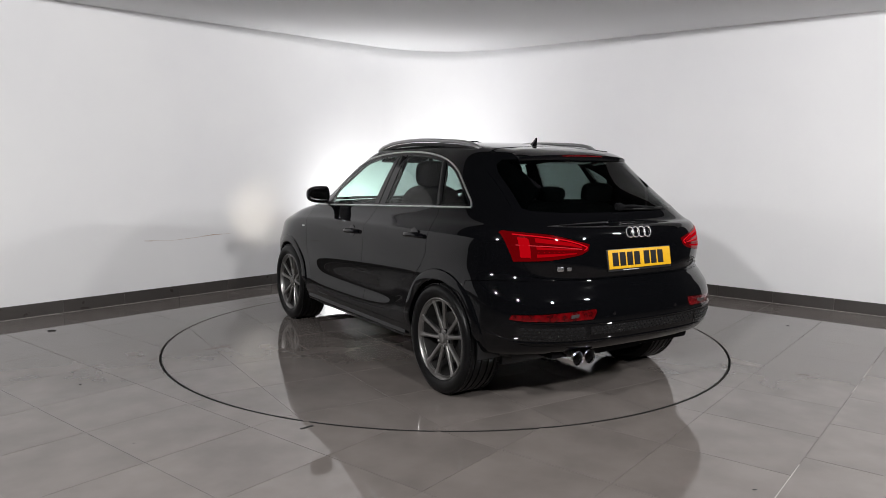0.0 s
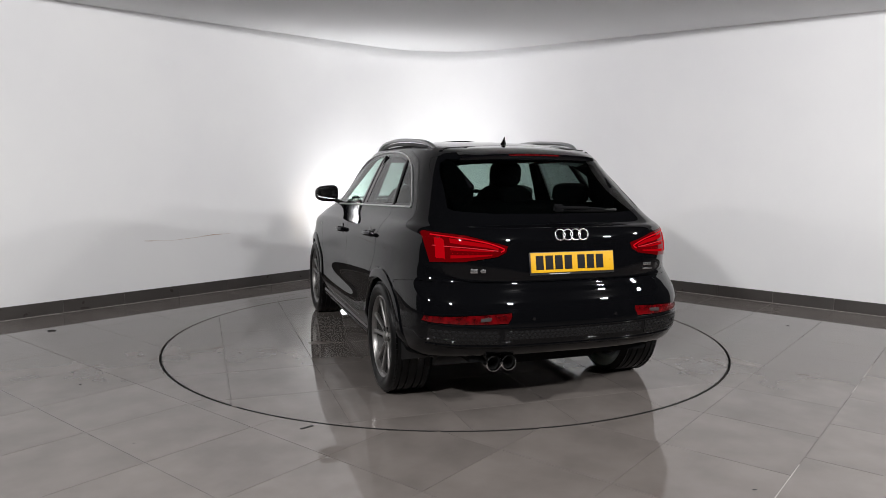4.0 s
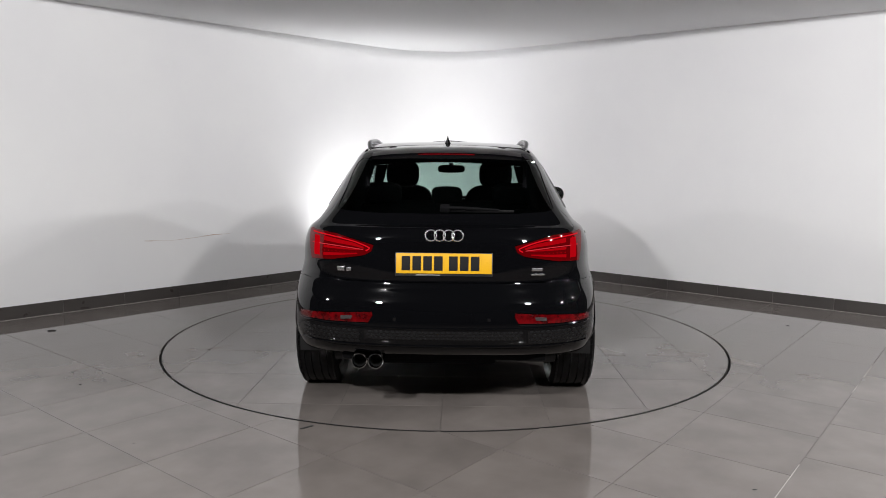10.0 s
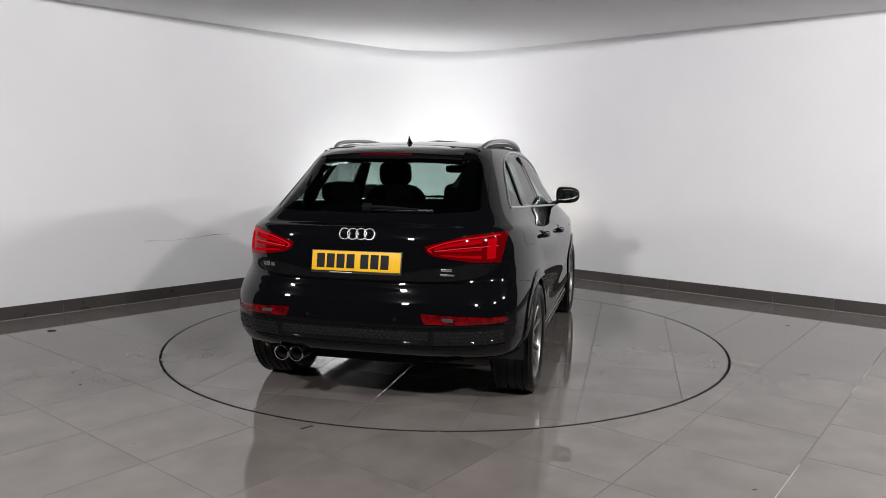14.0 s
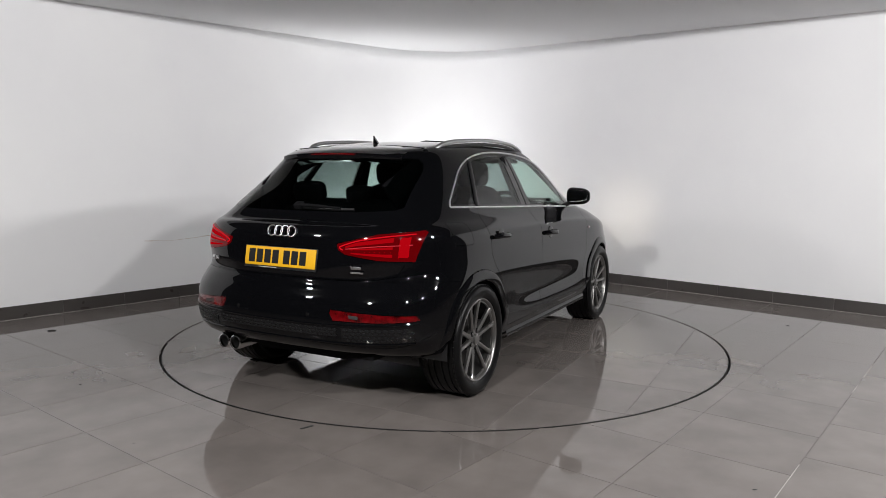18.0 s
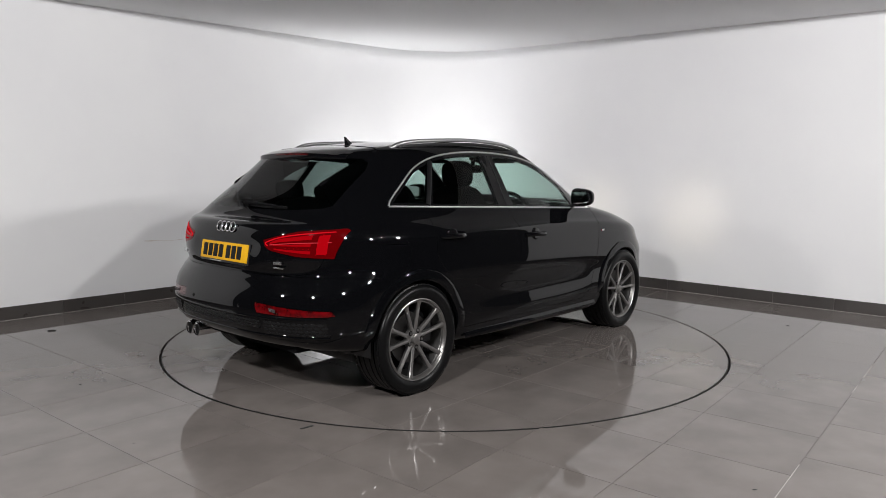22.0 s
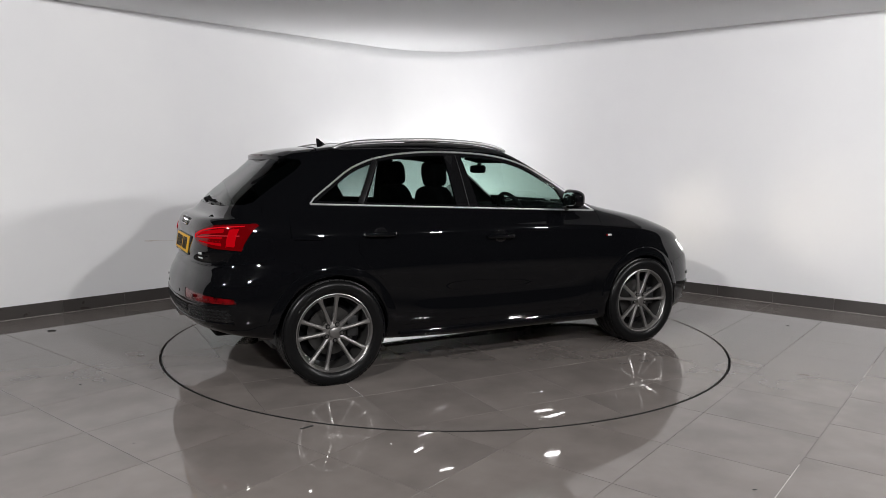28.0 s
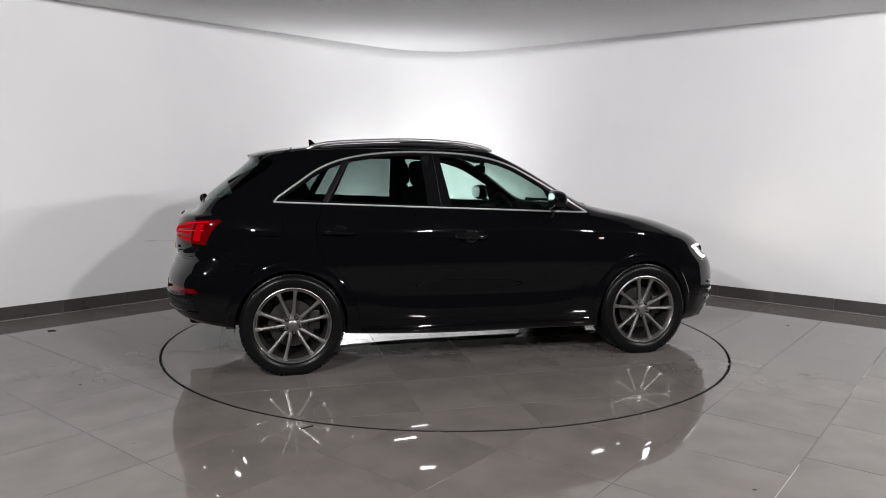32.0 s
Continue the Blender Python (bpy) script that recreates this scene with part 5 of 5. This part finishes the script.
    for y in (0.462, 0.372):
        pipe = part("tail_pipe", revolve([(0.0350, 0.020), (0.0360, 0.004), (0.0395, -0.002), (0.0435, 0.001), (0.0445, 0.008), (0.0435, 0.16), (0.036, 0.16)], 32, "X"), CHROME, CAR, "chrome twin tail pipe", at=pose(-0.770, y, 0.331))
        part("pipe_inside", revolve([(0.0352, 0.016), (0.0352, 0.12), (0.0, 0.12)], 24, "X"), INK, pipe)
    part("underbody", box((3.6, 1.35, 0.06), Matrix.Translation((1.45, 0, 0.25)), 0.02), PLASTIC, CAR, "black underbody tray")
    part("exhaust_pipe", tube(smooth_line([(2.2, 0.12, 0.225), (1.3, 0.10, 0.205), (0.55, 0.16, 0.21), (0.15, 0.30, 0.24), (-0.30, 0.36, 0.27)], 6), 0.028, 10), DISC, CAR, "dull steel exhaust pipe")
    for half in (1, -1):
        for x0, x1 in ((2.45, 2.60), (2.30, 2.58), (0.22, 0.03)):
            part("control_arm", tube(smooth_line([(x0, half * 0.34, 0.235), ((x0 + x1) / 2, half * 0.50, 0.195), (x1, half * 0.66, 0.215)], 5), 0.021, 8), PLASTIC, CAR)
    part("front_subframe", box((0.34, 0.78, 0.06), Matrix.Translation((2.44, 0, 0.215)), 0.02), PLASTIC, CAR)
    for x in (0.0, WHEELBASE):
        part("axle_beam", tube([(x, -0.62, AXLE_Z), (x, 0.62, AXLE_Z)], 0.045, 10), PLASTIC, CAR)


def build_front():
    for half in (1, -1):
        lamp = SHELL["head_lamp", half]
        pts = smooth_line([(3.09, 0.788), (3.14, 0.796), (3.19, 0.796), (3.24, 0.786)], 6)
        part("daytime_strip", tube(on_side(pts, half, -0.014), 0.010, 8, 1.0), LAMP_WHITE, lamp, "glowing white daytime strip")
        pts = smooth_line([(3.135, 0.780), (3.17, 0.745), (3.21, 0.712), (3.255, 0.704)], 6)
        part("daytime_strip", tube(on_side(pts, half, -0.014), 0.012, 8, 1.0), LAMP_WHITE, lamp)
        y = 0.60
        p = part("projector", revolve([(0.034, 0.0), (0.034, 0.100), (0.025, 0.100), (0.031, 0.0)], 24, "X"), INK, lamp, at=pose(nose_x(y, 0.752) - 0.116, half * y, 0.748, 0, BEAM_UP, 0))
        part("lamp_beam", revolve([(0.0, 0.006), (0.014, 0.006), (0.014, 0.0)], 24, "X"), LAMP_BEAM, p)
        # bright vanes at the bumper's corner
        for k in range(4):
            z = 0.29 + 0.072 * k
            pts = [(x, z) for x in np.linspace(3.27, 3.40, 7)]
            part("bumper_vane", strip(on_side(pts, half, 0.004), 0.018, 0.008, [(0.6, half, 0)] * 7), SATIN, CAR, "silver bumper vane")
    # wipers parked at the foot of the windscreen
    for y0, y1 in ((0.10, 0.62), (-0.52, 0.02)):
        wiper = new("front_wiper")
        wiper.parent = CAR
        foot = lambda y: 2.40 - 0.34 * y * y
        part("wiper_arm", tube([(foot(y0) - 0.02, y0, 1.105), (foot(y0) - 0.04, y0 + 0.15, 1.118), (foot(y0 + 0.3) - 0.05, y0 + 0.3, 1.122)], 0.010, 8, 0.8), PLASTIC, wiper)
        part("wiper_blade", tube([(foot(y) - 0.05, y, 1.116) for y in np.linspace(y0, y1, 9)], 0.008, 6, 1.5), RUBBER, wiper)
    part("cowl", tube(smooth_line([(2.16, 0.70, 1.075), (2.30, 0.5, 1.082), (2.40, 0.2, 1.085), (2.42, 0, 1.085), (2.40, -0.2, 1.085), (2.30, -0.5, 1.082), (2.16, -0.70, 1.075)], 5), 0.022, 8, 0.6), PLASTIC, CAR, "black scuttle panel")


def shape(w, d, h, m, k=0.6, seg=20):
    """A soft cushion: a box blown up to a rounded form."""
    bm = bmesh.new()
    bmesh.ops.create_uvsphere(bm, u_segments=seg, v_segments=seg // 2 + 2, radius=1.0)
    for v in bm.verts:
        x, y, z = v.co
        v.co = (math.copysign(abs(x) ** k, x) * d / 2, math.copysign(abs(y) ** k, y) * w / 2, math.copysign(abs(z) ** k, z) * h / 2)
    bmesh.ops.transform(bm, matrix=m, verts=bm.verts)
    return bm


def build_cabin():
    for half in (1, -1):
        y = half * 0.36
        seat = new("front_seat")
        seat.parent = CAR
        part("cushion", shape(0.50, 0.52, 0.18, Matrix.Translation((1.30, y, 0.66)), 0.5), SEAT, seat)
        part("backrest", shape(0.50, 0.16, 0.66, Matrix.Translation((1.04, y, 0.94)) @ pose(0, 0, 0, 0, -16, 0), 0.5), SEAT, seat)
        part("shoulder", shape(0.38, 0.14, 0.22, Matrix.Translation((0.985, y, 1.135)) @ pose(0, 0, 0, 0, -14, 0), 0.55), SEAT, seat)
        part("headrest", shape(0.255, 0.13, 0.20, Matrix.Translation((0.975, y, 1.345)) @ pose(0, 0, 0, 0, -8, 0), 0.6), SEAT, seat)
        for dy in (0.05, -0.05):
            part("headrest_post", tube([(0.975, y + dy, 1.12), (0.975, y + dy, 1.28)], 0.006, 8), CHROME, seat)
    bench = new("rear_bench")
    bench.parent = CAR
    part("cushion", shape(1.28, 0.50, 0.18, Matrix.Translation((0.42, 0, 0.68)), 0.4), SEAT, bench)
    part("backrest", shape(1.28, 0.16, 0.62, Matrix.Translation((0.10, 0, 0.88)) @ pose(0, 0, 0, 0, -20, 0), 0.4), SEAT, bench)
    for y, w in ((0.42, 0.26), (0.0, 0.20), (-0.42, 0.26)):
        part("headrest", shape(w, 0.10, 0.14 if y else 0.11, Matrix.Translation((0.02, y, 1.225 if y else 1.215)) @ pose(0, 0, 0, 0, -10, 0), 0.55), SEAT, bench)
    part("boot_cover", box((0.55, 1.10, 0.02), Matrix.Translation((-0.26, 0, 1.04)), 0.006), MATT, CAR)
    part("dashboard", shape(1.36, 0.62, 0.30, Matrix.Translation((1.98, 0, 0.945)), 0.45, 28), CABIN, CAR)
    part("instrument_hood", shape(0.40, 0.24, 0.14, Matrix.Translation((1.82, -0.36, 1.07)), 0.6), CABIN, CAR)
    part("screen", box((0.02, 0.19, 0.10), Matrix.Translation((1.78, 0.0, 1.12)) @ pose(0, 0, 0, 0, -12, 0), 0.006), GLOSS_BLACK, CAR)
    wheel = new("steering_wheel")
    wheel.parent = CAR
    wheel.matrix_local = pose(1.69, -0.36, 1.03, 0, -24, 0)
    part("wheel_rim", revolve([(0.178 + 0.016 * math.cos(q), 0.016 * math.sin(q)) for q in np.linspace(0, 2 * math.pi, 13)], 40, "X"), CABIN, wheel)
    part("wheel_boss", shape(0.15, 0.06, 0.13, Matrix.Translation((0.02, 0, 0)), 0.6), CABIN, wheel)
    for a in (0, 180, 270):
        part("wheel_spoke", box((0.014, 0.12, 0.035), pose(0.015, 0, 0, a, 0, 0) @ Matrix.Translation((0, 0.11, 0)), 0.004), SATIN, wheel)
    part("inside_mirror", shape(0.23, 0.035, 0.066, Matrix.Translation((1.57, -0.01, 1.385)), 0.5), CABIN, CAR)
    part("mirror_mount", tube([(1.575, -0.01, 1.40), (1.60, -0.01, 1.47)], 0.018, 8), CABIN, CAR)
    # headlining and inner pillars
    bm = bmesh.new()
    rows = []
    for i in range(13):
        x = -0.15 + 1.62 * i / 12
        rows.append([bm.verts.new((x, 0.47 * s, top_z(x, 0.47 * s) - 0.035)) for s in (-1, -0.5, 0, 0.5, 1)])
    for p, q in zip(rows, rows[1:]):
        for k in range(4):
            bm.faces.new((p[k], p[k + 1], q[k + 1], q[k]))
    part("headlining", bm, CABIN, CAR)
    for half in (1, -1):
        part("inner_pillar", tube([(1.07, half * 0.74, 1.05), (1.01, half * 0.66, 1.28), (0.97, half * 0.59, 1.47)], 0.045, 8, 0.6), CABIN, CAR)
        part("door_lining", box((1.9, 0.03, 0.55), Matrix.Translation((1.05, half * 0.77, 0.80)), 0.01), CABIN, CAR)
        part("quarter_trim", box((0.48, 0.03, 0.38), Matrix.Translation((-0.13, half * 0.555, 1.24)) @ pose(0, 0, 0, half * 20, -28, half * 8), 0.02), MATT, CAR)
        part("sun_visor", box((0.14, 0.36, 0.02), Matrix.Translation((1.42, half * 0.34, 1.455)) @ pose(0, 0, 0, 0, 12, 0), 0.006), CABIN, CAR)


BEAM_UP = -5.0
DULL_GLASS = material("dull_reflector", (0.09, 0.08, 0.08), 0.25, 0.6)
MATT = material("matt_boot_cloth", (0.004, 0.004, 0.0045), 1.0, 0.0, Specular_IOR_Level=0.0)
RED_BRIGHT = glow("red_light_guide", (1.0, 0.010, 0.022), 0.62)
RED_BLOCK = glow("red_lamp_block", (1.0, 0.003, 0.012), 0.38)
RED_BAR = glow("red_lamp_bar", (1.0, 0.003, 0.012), 0.32)
RED_PINK = glow("pink_light_guide", (1.0, 0.06, 0.08), 0.55)
LAMP_WHITE = glow("daytime_light", (1.0, 0.98, 0.95), 3.0)
LAMP_BEAM = glow("low_beam", (1.0, 0.86, 0.66), 2700.0)
HONEY = material("satin_black_honeycomb", (0.0050, 0.0050, 0.0056), 0.42, 0.0, Specular_IOR_Level=0.3)
build_arches()
build_wheels()
build_side_trim()
build_rear()
build_front()
build_cabin()


# ---- what moves ----
def motions():
    turn, ride = [], []
    for k in range(33):
        a = THETA0 + OMEGA * k
        c, s = math.cos(radians(a)), math.sin(radians(a))
        turn.append((float(k), pose(0, 0, 0, 0, 0, a)))
        ride.append((float(k), pose(c * CAR_X - s * CAR_Y, s * CAR_X + c * CAR_Y, 0.0, 0, 0, a)))
    walk(TURNTABLE, turn)
    walk(CAR, ride)


motions()
